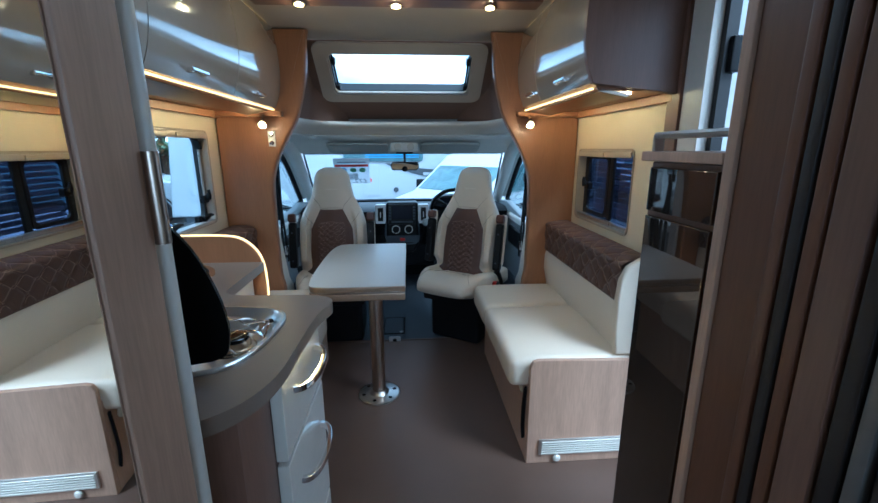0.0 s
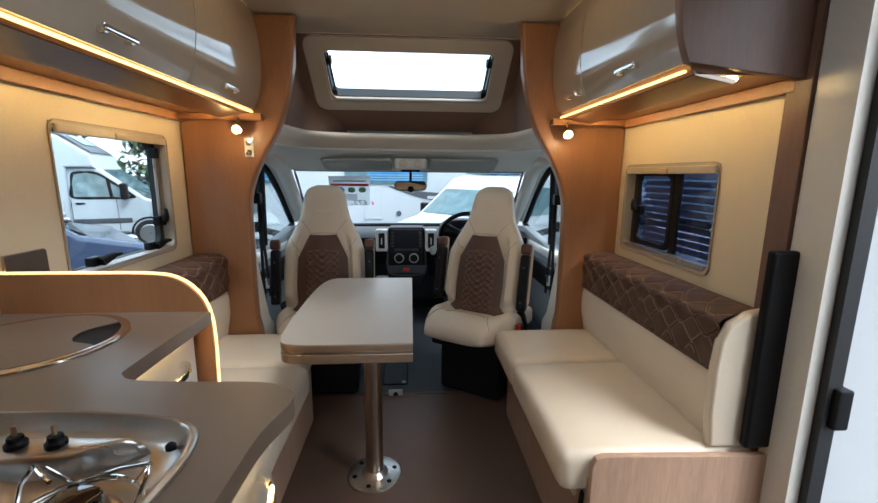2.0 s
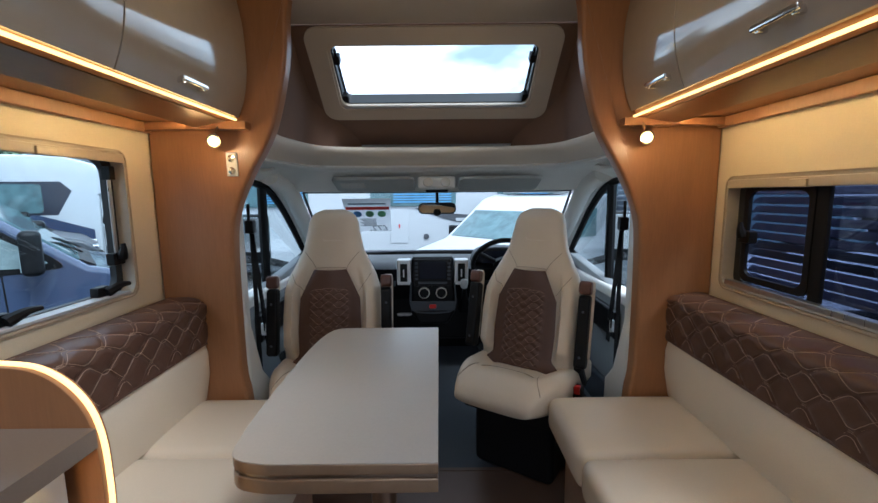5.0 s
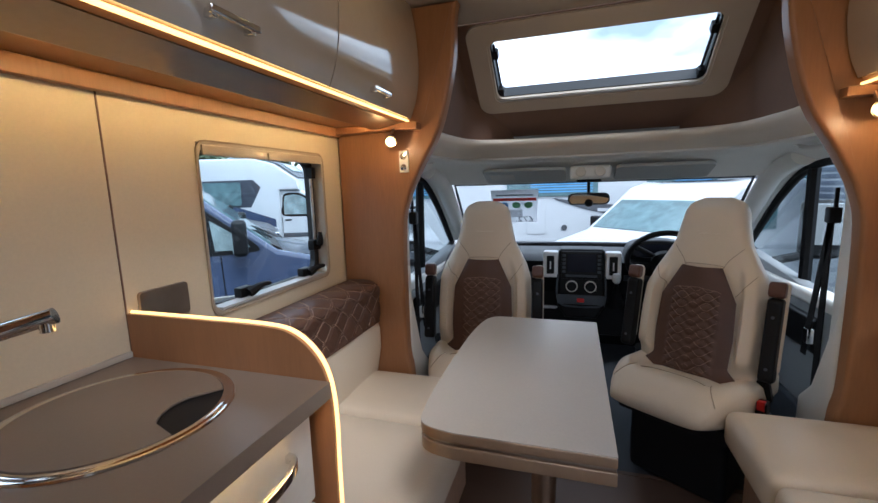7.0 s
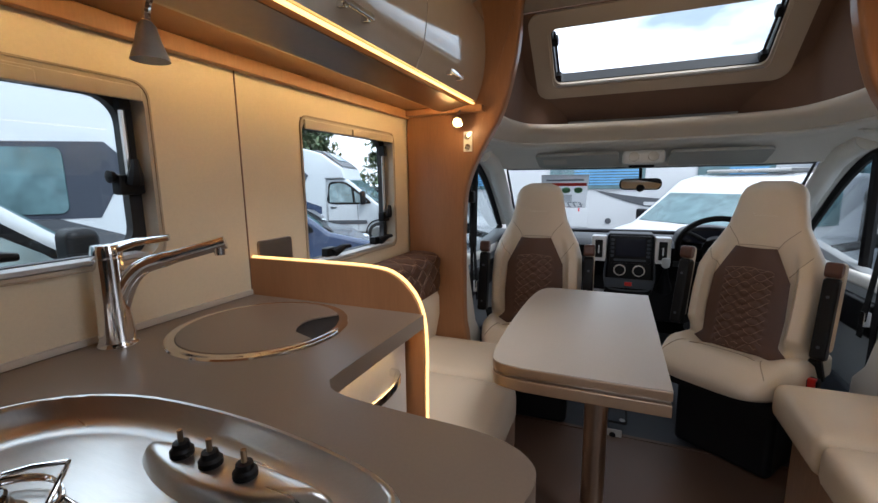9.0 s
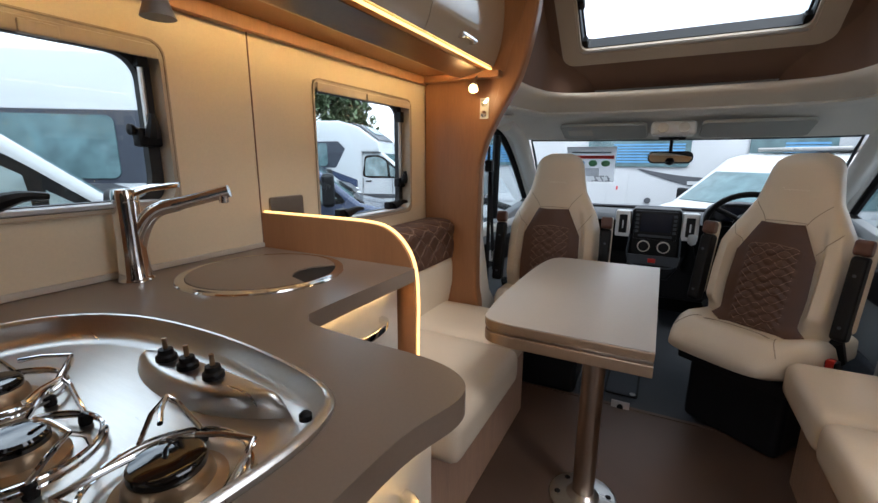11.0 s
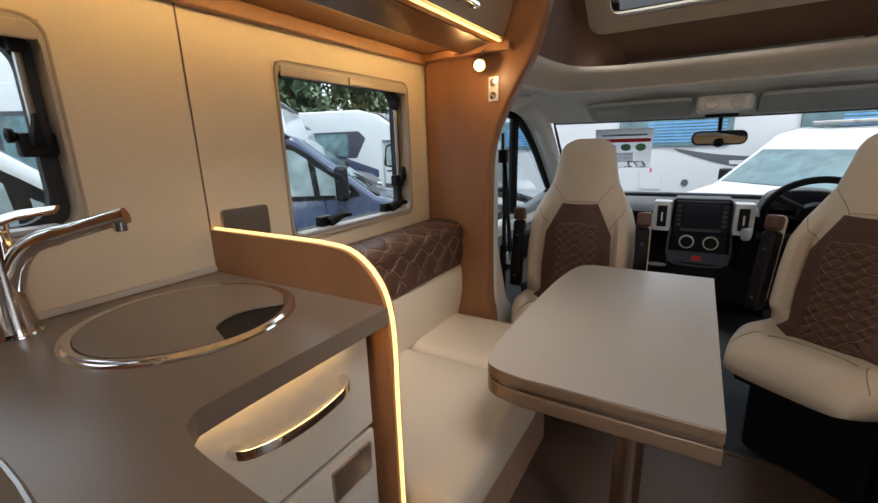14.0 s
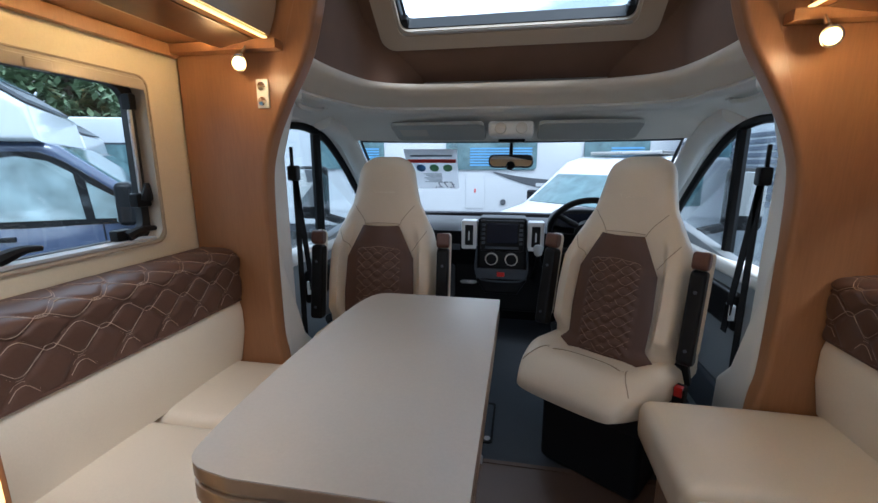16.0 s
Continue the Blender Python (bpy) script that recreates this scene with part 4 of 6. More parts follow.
# ---- swivelled cab seats ----
def seat_skin(half, depth, z0, z1, lean, cap, y0=0.0):
    """The body of a backrest as rings from the bottom up, with padded side bolsters."""
    rings = []
    for i in range(49):
        v = i / 48
        z = z0 + (z1 - z0) * v
        w = half(v)
        d = depth * (1.0 - 0.35 * v) * (1 if v < 0.93 else max(0.25, 1 - ((v - 0.93) / 0.07) ** 2 * 0.7))
        y = y0 + lean * v
        rise = 0.055 * smooth_step(0.09, 0.19, v) * (1 - smooth_step(0.47, 0.66, v))
        ring = []
        for j in range(88):
            t = 2 * math.pi * j / 88
            c, s = math.cos(t), math.sin(t)
            x, dy = w * math.copysign(abs(c) ** 0.7, c), d / 2 * math.copysign(abs(s) ** 0.7, s)
            if s < 0.15:
                a = abs(x) / w
                dy -= rise * smooth_step(0.645, 0.735, a) * (1 - 0.75 * smooth_step(0.90, 1.0, a))
            ring.append((x, y + dy, z))
        rings.append(ring)
    return loft(rings)


def seat_half(v):
    pts = ((0, 0.205), (0.05, 0.219), (0.12, 0.227), (0.35, 0.231), (0.50, 0.226), (0.58, 0.208), (0.64, 0.184), (0.74, 0.145), (0.86, 0.126), (0.92, 0.119), (0.96, 0.104), (0.985, 0.082), (1.0, 0.05))
    for (a, wa), (b, wb) in zip(pts, pts[1:]):
        if v <= b:
            return wa + (wb - wa) * (v - a) / (b - a)
    return pts[-1][1]


def back_y(z):
    return -0.055 + 0.16 * (z - 0.46) / 0.74


def front_y(z):
    v = (z - 0.44) / 0.745
    return 0.02 + 0.16 * v - 0.075 * (1 - 0.35 * v)


END_BROWN = mat("brown armrest cap", (0.10, 0.042, 0.028), 0.4, bump=0.02)
SEAM = mat("seam shadow line", (0.36, 0.28, 0.20), 0.7, bump=0.0)
EMBROIDERY = mat("cream stitching", (0.78, 0.70, 0.58), 0.6, bump=0.0)
def cab_seat(at, turn, label):
    s = thing("cab_seat", label, "seat", (0, 0, 0), group="swivelled cab seats")
    ped = part("pedestal", cube(-0.19, 0.19, -0.14, 0.24, 0.0, 0.30, 0.03, 3), BLACK, s, "black seat box")
    part("swivel_plate", cube(-0.21, 0.21, -0.20, 0.26, 0.295, 0.352, 0.01), BLACK, s)
    cushion = bmesh.new()
    rings = []
    for i in range(25):
        u = i / 24
        y = -0.352 + 0.582 * u
        w = 0.246 - 0.080 * (1 - u) ** 4
        top = 0.508 - 0.055 * u + 0.020 * math.exp(-((u - 0.22) / 0.16) ** 2) - 0.06 * max(0, 1 - u * 5) ** 2
        low = 0.352 + 0.045 * max(0, 1 - u * 4) ** 1.5
        ring = []
        for j in range(36):
            t = 2 * math.pi * j / 36
            c, sn = math.cos(t), math.sin(t)
            x = w * math.copysign(abs(c) ** 0.6, c)
            bol = (0.034 * smooth_step(0.5, 0.85, abs(x) / w) - 0.009 * math.exp(-((abs(x) / w - 0.56) / 0.06) ** 2)) * smooth_step(0.1, 0.4, u) if sn > 0 else 0
            ring.append((x, y, (top + low) / 2 + (top - low) / 2 * math.copysign(abs(sn) ** 0.55, sn) + bol))
        rings.append(ring)
    part("cushion", loft(rings, cushion), LEATHER, s, "cream leather seat cushion", smooth=70)
    def crown(x, y):
        """The top of the cushion at a place on it."""
        u = (y + 0.352) / 0.582
        w = 0.246 - 0.080 * (1 - u) ** 4
        top = 0.508 - 0.055 * u + 0.020 * math.exp(-((u - 0.22) / 0.16) ** 2) - 0.06 * max(0, 1 - u * 5) ** 2
        low = 0.352 + 0.045 * max(0, 1 - u * 4) ** 1.5
        a = min(0.98, abs(x) / w)
        lift = (0.034 * smooth_step(0.5, 0.85, a) - 0.009 * math.exp(-((a - 0.56) / 0.06) ** 2)) * smooth_step(0.1, 0.4, u)
        return (top + low) / 2 + (top - low) / 2 * max(0.0, 1 - a ** (2 / 0.6)) ** 0.275 + lift
    part("piping", tube([(p.x, p.y, crown(p.x, p.y) + 0.0004) for p in curve([(-0.135, -0.205, 0), (-0.05, -0.175, 0), (0.05, -0.175, 0), (0.135, -0.205, 0)], 5)], 0.0022, 6), SEAM, s)
    for sd in (-1, 1):
        part("piping", tube([(p.x, p.y, crown(p.x, p.y) + 0.0004) for p in curve([(sd * 0.130, 0.10, 0), (sd * 0.136, -0.02, 0), (sd * 0.137, -0.17, 0), (sd * 0.155, -0.245, 0), (sd * 0.185, -0.29, 0)], 5)], 0.0020, 6), SEAM, s)
    back = part("backrest", seat_skin(seat_half, 0.15, 0.44, 1.185, 0.16, 0.0, 0.02), LEATHER, s, "cream leather backrest with an integrated headrest", smooth=70)
    # brown quilted middle
    def panel(u, v):
        z = 0.455 + 0.455 * v
        w = 0.145 - 0.02 * abs(v - 0.4) if v < 0.72 else (0.137 - 0.062 * ((v - 0.72) / 0.28))
        w += 0.042 * (1 - smooth_step(0.05, 0.17, v))
        x = (u - 0.5) * 2 * w
        q = 0.007 * abs(math.sin(math.pi * (z / 0.036 + 0.42 * math.cos(x * 68)))) ** 0.6 * (1 - smooth_step(0.080, 0.098, abs(x))) * (1 - smooth_step(0.80, 0.84, z)) * smooth_step(0.475, 0.50, z)
        edge = 0.012 * (abs(u - 0.5) * 2) ** 6
        return (x, back_y(z) - 0.022 - q + edge + 0.008 * math.cos(u * math.pi * 2), z)
    part("quilted_panel", sheet(panel, 44, 110, 0.006), LEATHER_BROWN, back, "brown quilted leather panel", smooth=60)
    lines = bmesh.new()
    for k in range(13, 24):
        for sgn in (1, -1):
            pts = []
            for i in range(17):
                x = -0.088 + 0.176 * i / 16
                z = 0.036 * (k - sgn * 0.42 * math.cos(x * 68))
                if 0.49 < z < 0.83:
                    pts.append((x, panel(0.5 + x / 0.285, (z - 0.455) / 0.455)[1] - 0.0008, z))
            if len(pts) > 8:
                tube(pts, 0.0009, 4, bm=lines)
    part("stitching", lines, THREAD_DARK, back)
    part("embroidery", turned(tube([(-0.045 + 0.0045 * i, 0.0, 0.004 * math.sin(i * 1.9) + (0.006 if i < 2 else 0.0)) for i in range(21)], 0.0013, 5), Matrix.Translation((0, front_y(1.04) - 0.0004, 1.04))), EMBROIDERY, back, "small embroidered mark")
    def on_front(x, z):
        """The height of the backrest's front skin at a place on it."""
        v = (z - 0.44) / 0.745
        w = seat_half(v)
        a = min(0.98, abs(x) / w)
        c = a ** (1 / 0.7)
        d = 0.15 * (1.0 - 0.35 * v)
        bolster = 0.055 * smooth_step(0.09, 0.19, v) * (1 - smooth_step(0.47, 0.66, v)) * smooth_step(0.645, 0.735, a) * (1 - 0.75 * smooth_step(0.90, 1.0, a))
        return 0.02 + 0.16 * v - d / 2 * max(0.0, 1 - c * c) ** 0.35 - bolster
    for line in ([(0.070, 0.905), (0.085, 0.935), (0.110, 0.965), (0.128, 0.985)], [(0.125, 0.80), (0.150, 0.835), (0.172, 0.865), (0.185, 0.885)]):
        for sd in (-1, 1):
            part("seam", tube([(sd * p.x, on_front(p.x, p.y) - 0.0005, p.y) for p in curve([(x, z, 0) for x, z in line], 4)], 0.0016, 6), SEAM, back)
    part("seam", tube([(x, on_front(x, 0.912) - 0.0005, 0.912 + 0.004 * math.cos(x * 20)) for x in [-0.07 + 0.014 * i for i in range(11)]], 0.0016, 6), SEAM, back)
    # raised armrests
    for sd in (-1, 1):
        arm = part("armrest", slab(rounded(-0.030, 0.028, 0.0, 0.31, 0.02), "x", sd * 0.262 - 0.024, sd * 0.262 + 0.024, 0.010, 3), BLACK, s, "folded-up armrest with a black frame")
        arm.matrix_local = Matrix.Translation((0, -0.035, 0.52)) @ Euler((radians(-10), 0, 0)).to_matrix().to_4x4()
        part("pad", slab(rounded(0.004, 0.056, 0.03, 0.372, 0.024), "x", sd * 0.268 - 0.021, sd * 0.268 + 0.021, 0.012, 4), LEATHER, arm, "cream armrest pad")
        part("end_cap", slab(rounded(-0.0315, 0.012, 0.312, 0.370, 0.018), "x", sd * 0.262 - 0.0255, sd * 0.262 + 0.0255, 0.008, 3), END_BROWN, arm, "brown end cap")
        for hz in (0.05, 0.24):
            part("screw", turned(lathe([(0.006, 0), (0.006, 0.002), (0.004, 0.003)], (0, 0, 0), 10), Matrix.Translation((sd * 0.262, -0.0295, hz)) @ Euler((radians(90), 0, 0)).to_matrix().to_4x4()), GREY_PLASTIC, arm)
    part("recliner", tube([(-0.235, 0.10, 0.40), (-0.235, 0.03, 0.50)], 0.025, 10), BLACK, s)
    part("recliner", tube([(0.235, 0.10, 0.40), (0.235, 0.03, 0.50)], 0.025, 10), BLACK, s)
    bk = part("belt_buckle", cube(0.238, 0.275, -0.05, 0.0, 0.34, 0.44, 0.008), BLACK, s)
    part("release", cube(0.244, 0.269, -0.053, -0.03, 0.41, 0.445, 0.003), RED, bk, "red release button")
    s.matrix_world = pose(at[0], at[1], at[2], 0, 0, turn)
    return s


cab_seat((0.322, 3.15, 0.0), -34, "cream leather driver's seat swivelled towards the table, quilted brown back")
cab_seat((-0.58, 3.19, 0.0), 2, "cream leather passenger seat swivelled behind the table, quilted brown back")


# ---- table ----
tb = thing("dining_table", "pale taupe pedestal table with a rounded double-edged top", "table", (-0.235, 2.40, 0.0))
outline = [(-0.075, 2.018), (-0.075, 2.845)] + [tuple(p)[:2] for p in curve([(-0.40, 2.845, 0), (-0.455, 2.835, 0), (-0.487, 2.77, 0), (-0.503, 2.60, 0), (-0.503, 2.30, 0), (-0.492, 2.10, 0), (-0.470, 2.035, 0), (-0.40, 2.016, 0)], 4)]
inset = [(-0.235 + (x + 0.235) * 0.985, 2.43 + (y - 2.43) * 0.99) for x, y in outline]
part("tabletop", slab(outline, "z", 0.7445, 0.7475, 0.001), TABLE, tb)
part("upper_edge", slab(outline, "z", 0.722, 0.7443, 0.003), TABLE_EDGE, tb, "brown edging")
part("edge_band", slab(inset, "z", 0.714, 0.7215, 0.001), SATIN, tb, "thin bronze joint line")
part("lower_top", slab(outline, "z", 0.683, 0.7135, 0.004), TABLE_EDGE, tb)
part("leg", lathe([(0.036, 0.01), (0.036, 0.683)], (-0.235, 2.40, 0), 28), SATIN, tb, "brushed metal table leg")
foot = part("foot_plate", lathe([(0.112, 0.0), (0.112, 0.006), (0.106, 0.010), (0.055, 0.014), (0.040, 0.03), (0.036, 0.031)], (-0.235, 2.40, 0.001), 36), STEEL, tb, "round steel foot plate")
for i in range(6):
    a = i * math.pi / 3 + 0.3
    part("screw", lathe([(0.010, 0), (0.010, 0.003), (0.006, 0.005)], (-0.235 + 0.085 * math.cos(a), 2.40 + 0.085 * math.sin(a), 0.0115), 10), BLACK, foot)


# ---- sofas ----
def pad(x0, x1, y0, y1, z0, z1, r=0.035, puff=0.012, nx=10, ny=14, slant=0.0):
    """A stuffed cushion with round edges and a soft crown; slant narrows its front."""
    bm = bmesh.new()
    box(bm, x0, x1, y0, y1, z0, z1)
    bmesh.ops.bevel(bm, geom=bm.edges[:], offset=r, segments=4, profile=0.5, affect="EDGES")
    bmesh.ops.subdivide_edges(bm, edges=[e for e in bm.edges if e.calc_length() > 0.15], cuts=6, use_grid_fill=True)
    for v in bm.verts:
        u, w = (v.co.x - x0) / (x1 - x0), (v.co.y - y0) / (y1 - y0)
        if v.co.z > (z0 + z1) / 2:
            v.co.z += puff * max(0.0, 16 * u * (1 - u) * w * (1 - w)) ** 0.6
    return bm


def quilted_back(parent, wall, side, y0, y1, name_label, zs=(0.475, 0.70, 0.875)):
    """A backrest along a side wall: cream below, brown quilting above. side: the way into the room."""
    z0, zm, z1 = zs
    lower = [(0.145, z0), (0.165, 0.58), (0.165, 0.66), (0.155, zm), (0.01, zm), (0.01, z0)]
    part("lower_cushion", slab([(wall + side * x, z) for x, z in lower], "y", y0, y1, 0.012, 3), LEATHER, parent)
    def wave(q):
        """A trapezoid wave from -1 to 1 with softened corners."""
        w = q % 2.0
        rise = lambda a: 2 * min(1.0, max(0.0, (a - 0.14) / 0.72)) - 1
        return rise(w) if w < 1 else -rise(w - 1)
    def seam_line(k, y):
        """How far up the roll the k-th seam runs."""
        return (k + (0.46 if k % 2 else -0.46) * wave((y - y0) * 17.0)) / 5.8 + 0.05
    def roll(u, v, out=0.0):
        a = v
        x = 0.158 + 0.004 * math.sin(a * math.pi) - 0.13 * max(0, (a - 0.55) / 0.45) ** 2
        z = zm + 0.002 + (z1 - zm) * math.sin(min(1, a / 0.95) * math.pi / 2) ** 0.9
        y = y0 + 0.004 + (y1 - y0 - 0.008) * u
        gap = min(abs(v - seam_line(k, y)) for k in range(-1, 8)) * 5.8
        d = min(1.0, gap / 0.42) ** 0.55
        return (wall + side * (x + 0.008 * d + out), y, z + 0.003 * d * v)
    up = part("upper_roll", sheet(roll, 190, 48), LEATHER_BROWN, parent, "brown quilted leather upper roll", smooth=60)
    fill = [(0.150, zm), (0.152, zm + 0.10), (0.12, z1 - 0.03), (0.05, z1 - 0.012), (0.01, z1 - 0.02), (0.01, zm)]
    part("roll_core", slab([(wall + side * x, z) for x, z in fill], "y", y0 + 0.002, y1 - 0.002), LEATHER_BROWN, parent)
    seams = bmesh.new()
    for k in range(0, 7):
        for shift in (0.0, 0.045):
            pts = []
            for i in range(int((y1 - y0) * 130)):
                y = y0 + 0.01 + i / 130.0
                v = seam_line(k, y) + shift * (1 if k % 2 else -1) * 0.6
                if y < y1 - 0.012 and 0.02 < v < 0.985:
                    p = roll((y - y0 - 0.004) / (y1 - y0 - 0.008), v, 0.0012)
                    pts.append((p[0], p[1], p[2] + 0.0006))
                else:
                    if len(pts) > 2:
                        tube(pts, 0.0007, 4, bm=seams)
                    pts = []
            if len(pts) > 2:
                tube(pts, 0.0007, 4, bm=seams)
    part("stitching", seams, THREAD, up)
    part("seam_piping", tube([(wall + side * 0.163, y0 + 0.01, zm), (wall + side * 0.163, y1 - 0.01, zm)], 0.004, 6), LEATHER_BROWN, parent)


bench = thing("bench_sofa", "cream leather bench sofa with brown quilted top, wooden base", "sofa", (0.65, 2.3, 0.0))
part("base_front", cube(0.425, 0.442, 1.84, 2.83, 0.0, 0.40, 0.003), WOOD_PALE, bench)
endp = part("end_panel", slab([(0.425, 0.0), (0.95, 0.0), (0.95, 0.468), (0.46, 0.482), (0.437, 0.475), (0.425, 0.45)], "y", 1.818, 1.84, 0.004), WOOD_PALE, bench, "pale wooden end panel")
vent = part("heater_vent", cube(0.475, 0.925, 1.809, 1.818, 0.045, 0.118, 0.003), STEEL, endp, "slatted heater vent")
for i in range(6):
    part("slat", cube(0.485, 0.915, 1.804, 1.8085, 0.052 + i * 0.0105, 0.057 + i * 0.0105, 0.001), WHITE_LACQUER, vent)
for x in (0.555, 0.895):
    part("knob", turned(lathe([(0.016, 0), (0.017, 0.006), (0.012, 0.012), (0.002, 0.014)], (0, 0, 0), 16), Matrix.Translation((x, 1.817, 0.025)) @ Euler((radians(90), 0, 0)).to_matrix().to_4x4()), WHITE_LACQUER, endp)
part("round_socket", turned(lathe([(0.026, 0), (0.026, 0.004), (0.018, 0.006), (0.016, 0.003)], (0, 0, 0), 20), Matrix.Translation((0.424, 1.93, 0.30)) @ Euler((0, radians(-90), 0)).to_matrix().to_4x4()), WHITE_LACQUER, bench, "small round white outlet")
part("strap", tube(curve([(0.422, 1.86, 0.34), (0.416, 1.862, 0.25), (0.418, 1.868, 0.16), (0.422, 1.862, 0.10)], 4), 0.016, 8, flat=0.4), BLACK_FABRIC, bench, "black hanging strap")
part("seat_cushion", pad(0.345, 0.94, 1.845, 2.445, 0.345, 0.475), LEATHER, bench, smooth=60)
part("seat_cushion", pad(0.345, 0.94, 2.45, 2.83, 0.345, 0.475), LEATHER, bench, smooth=60)
quilted_back(bench, RW, -1, 1.87, 2.832, "")
part("back_end", slab([(RW - 0.168, 0.478), (RW - 0.180, 0.58), (RW - 0.181, 0.72), (RW - 0.174, 0.80), (RW - 0.150, 0.852), (RW - 0.100, 0.884), (RW - 0.050, 0.893), (RW - 0.01, 0.893), (RW - 0.01, 0.478)], "y", 1.848, 1.884, 0.010, 3), LEATHER, bench, "cream end of the backrest")

sofa = thing("side_sofa", "cream leather side sofa with a brown quilted backrest top", "sofa", (-0.85, 2.4, 0.0))
part("base_front", cube(-0.60, -0.585, 1.93, 2.82, 0.0, 0.36, 0.003), WOOD_PALE, sofa)
part("seat_cushion", pad(LW + 0.01, -0.50, 1.925, 2.465, 0.345, 0.475), LEATHER, sofa, smooth=60)
part("seat_cushion", pad(LW + 0.01, -0.545, 2.47, 2.83, 0.345, 0.475), LEATHER, sofa, smooth=60)
quilted_back(sofa, LW, 1, 1.93, 2.832, "")

# narrow black cover standing behind the bench end
solid("seat_belt_cover", cube(0.868, 0.948, 1.818, 1.846, 0.49, 1.065, 0.010, 3), BLACK, "tall black cover beside the bench backrest", "cover")
structure("trim_door_panel", cube(0.93, 0.955, 1.853, 1.93, 0.0, 1.94, 0.003), WOOD_DARK, "dark wooden strip between bench and entrance", "trim")

# ---- kitchen ----
k_edge = [tuple(p)[:2] for p in curve([(-0.52, 0.885, 0), (-0.42, 0.895, 0), (-0.345, 0.945, 0), (-0.305, 1.04, 0), (-0.297, 1.20, 0), (-0.290, 1.34, 0), (-0.270, 1.425, 0), (-0.285, 1.468, 0), (-0.34, 1.493, 0), (-0.45, 1.500, 0), (-0.55, 1.508, 0), (-0.592, 1.53, 0), (-0.602, 1.58, 0), (-0.600, 1.865, 0)], 5)]
HOB = [tuple(p)[:2] for p in curve([(-0.945, 1.052, 0), (-0.70, 1.043, 0), (-0.455, 1.048, 0), (-0.385, 1.105, 0), (-0.362, 1.22, 0), (-0.362, 1.31, 0), (-0.395, 1.365, 0), (-0.50, 1.392, 0), (-0.66, 1.405, 0), (-0.82, 1.39, 0), (-0.93, 1.33, 0), (-0.980, 1.22, 0), (-0.985, 1.11, 0)], 4, True)]
kitchen = thing("worktop", "taupe L-shaped kitchen worktop with a curved front", "worktop", (-0.75, 1.4, 0.9))
def pierced(outer, holes, z0, z1):
    """A flat board with openings of any outline."""
    bm = bmesh.new()
    for loop in (outer, *holes):
        vs = [bm.verts.new((x, y, z1)) for x, y in loop]
        for a, b in zip(vs, vs[1:] + vs[:1]):
            bm.edges.new((a, b))
    bmesh.ops.triangle_fill(bm, use_beauty=True, edges=bm.edges[:])
    out = bmesh.ops.extrude_face_region(bm, geom=bm.faces[:])
    bmesh.ops.translate(bm, vec=(0, 0, z0 - z1), verts=[v for v in out["geom"] if isinstance(v, bmesh.types.BMVert)])
    bmesh.ops.recalc_face_normals(bm, faces=bm.faces[:])
    return bm


hob_hole = [(-0.66 + (x + 0.66) * 0.97, 1.235 + (y - 1.235) * 0.97) for x, y in HOB]
part("board", pierced([(LW + 0.002, 0.885)] + k_edge + [(-0.60, 1.884), (LW + 0.002, 1.884)], [hob_hole], 0.868, 0.90), COUNTER, kitchen)
part("wall_strip", cube(LW + 0.001, LW + 0.010, 0.905, 1.884, 0.9005, 0.914, 0.002), FRAME, kitchen, "narrow strip along the wall")

def crescent(x, y0, y1, z, out=0.05, band=0.012, tall=0.016):
    """A flat crescent grip standing out from a front at x."""
    ym, half = (y0 + y1) / 2, (y1 - y0) / 2
    arc = lambda b, h: [(x + b * math.cos(a) ** 0.7, ym + h * math.sin(a)) for a in [radians(-89 + 178 * i / 16) for i in range(17)]]
    return slab(arc(out, half) + arc(out - band, half - band)[::-1], "z", z - tall / 2, z + tall / 2, 0.002)


# base units
front = thing("kitchen_unit", "white drawer unit with curved chrome handles", "cabinet", (-0.5, 1.2, 0.0))
part("body", slab([(-0.62, 0.93), (-0.42, 0.93), (-0.36, 0.98), (-0.345, 1.04), (-0.345, 1.46), (-0.62, 1.46)], "z", 0.0, 0.866), WOOD_DARK, front)
for z0, z1, hz in ((0.66, 0.855, 0.79), (0.28, 0.65, 0.55), (0.05, 0.27, 0.2)):
    d = part("drawer", cube(-0.345, -0.318, 1.10, 1.455, z0, z1, 0.004), WHITE_LACQUER, front, "cream white drawer front")
    part("handle", crescent(-0.319, 1.17, 1.39, hz), CHROME, d, "curved chrome handle")
part("light_strip", cube(-0.3165, -0.3105, 1.11, 1.445, 0.8605, 0.8665), LED_DRAWER, front, "warm strip light under the worktop")
side_unit = thing("sink_unit", "white drawer under the sink with a curved chrome handle", "cabinet", (-0.85, 1.7, 0.0))
part("body", cube(LW + 0.005, -0.665, 1.465, 1.876, 0.0, 0.866), WOOD_DARK, side_unit)
d = part("drawer", cube(-0.665, -0.640, 1.515, 1.868, 0.66, 0.852, 0.004), WHITE_LACQUER, side_unit, "cream white drawer front")
part("handle", crescent(-0.641, 1.585, 1.80, 0.795), CHROME, d, "curved chrome handle")
d = part("drawer", cube(-0.665, -0.640, 1.515, 1.868, 0.30, 0.650, 0.004), WHITE_LACQUER, side_unit, "cream white drawer front")
part("catch", cube(-0.640, -0.632, 1.75, 1.85, 0.575, 0.635, 0.004), STEEL, d, "steel catch plate")
part("light_strip", cube(-0.6395, -0.6345, 1.53, 1.820, 0.8600, 0.8655), LED_DRAWER, side_unit, "warm strip light under the worktop")

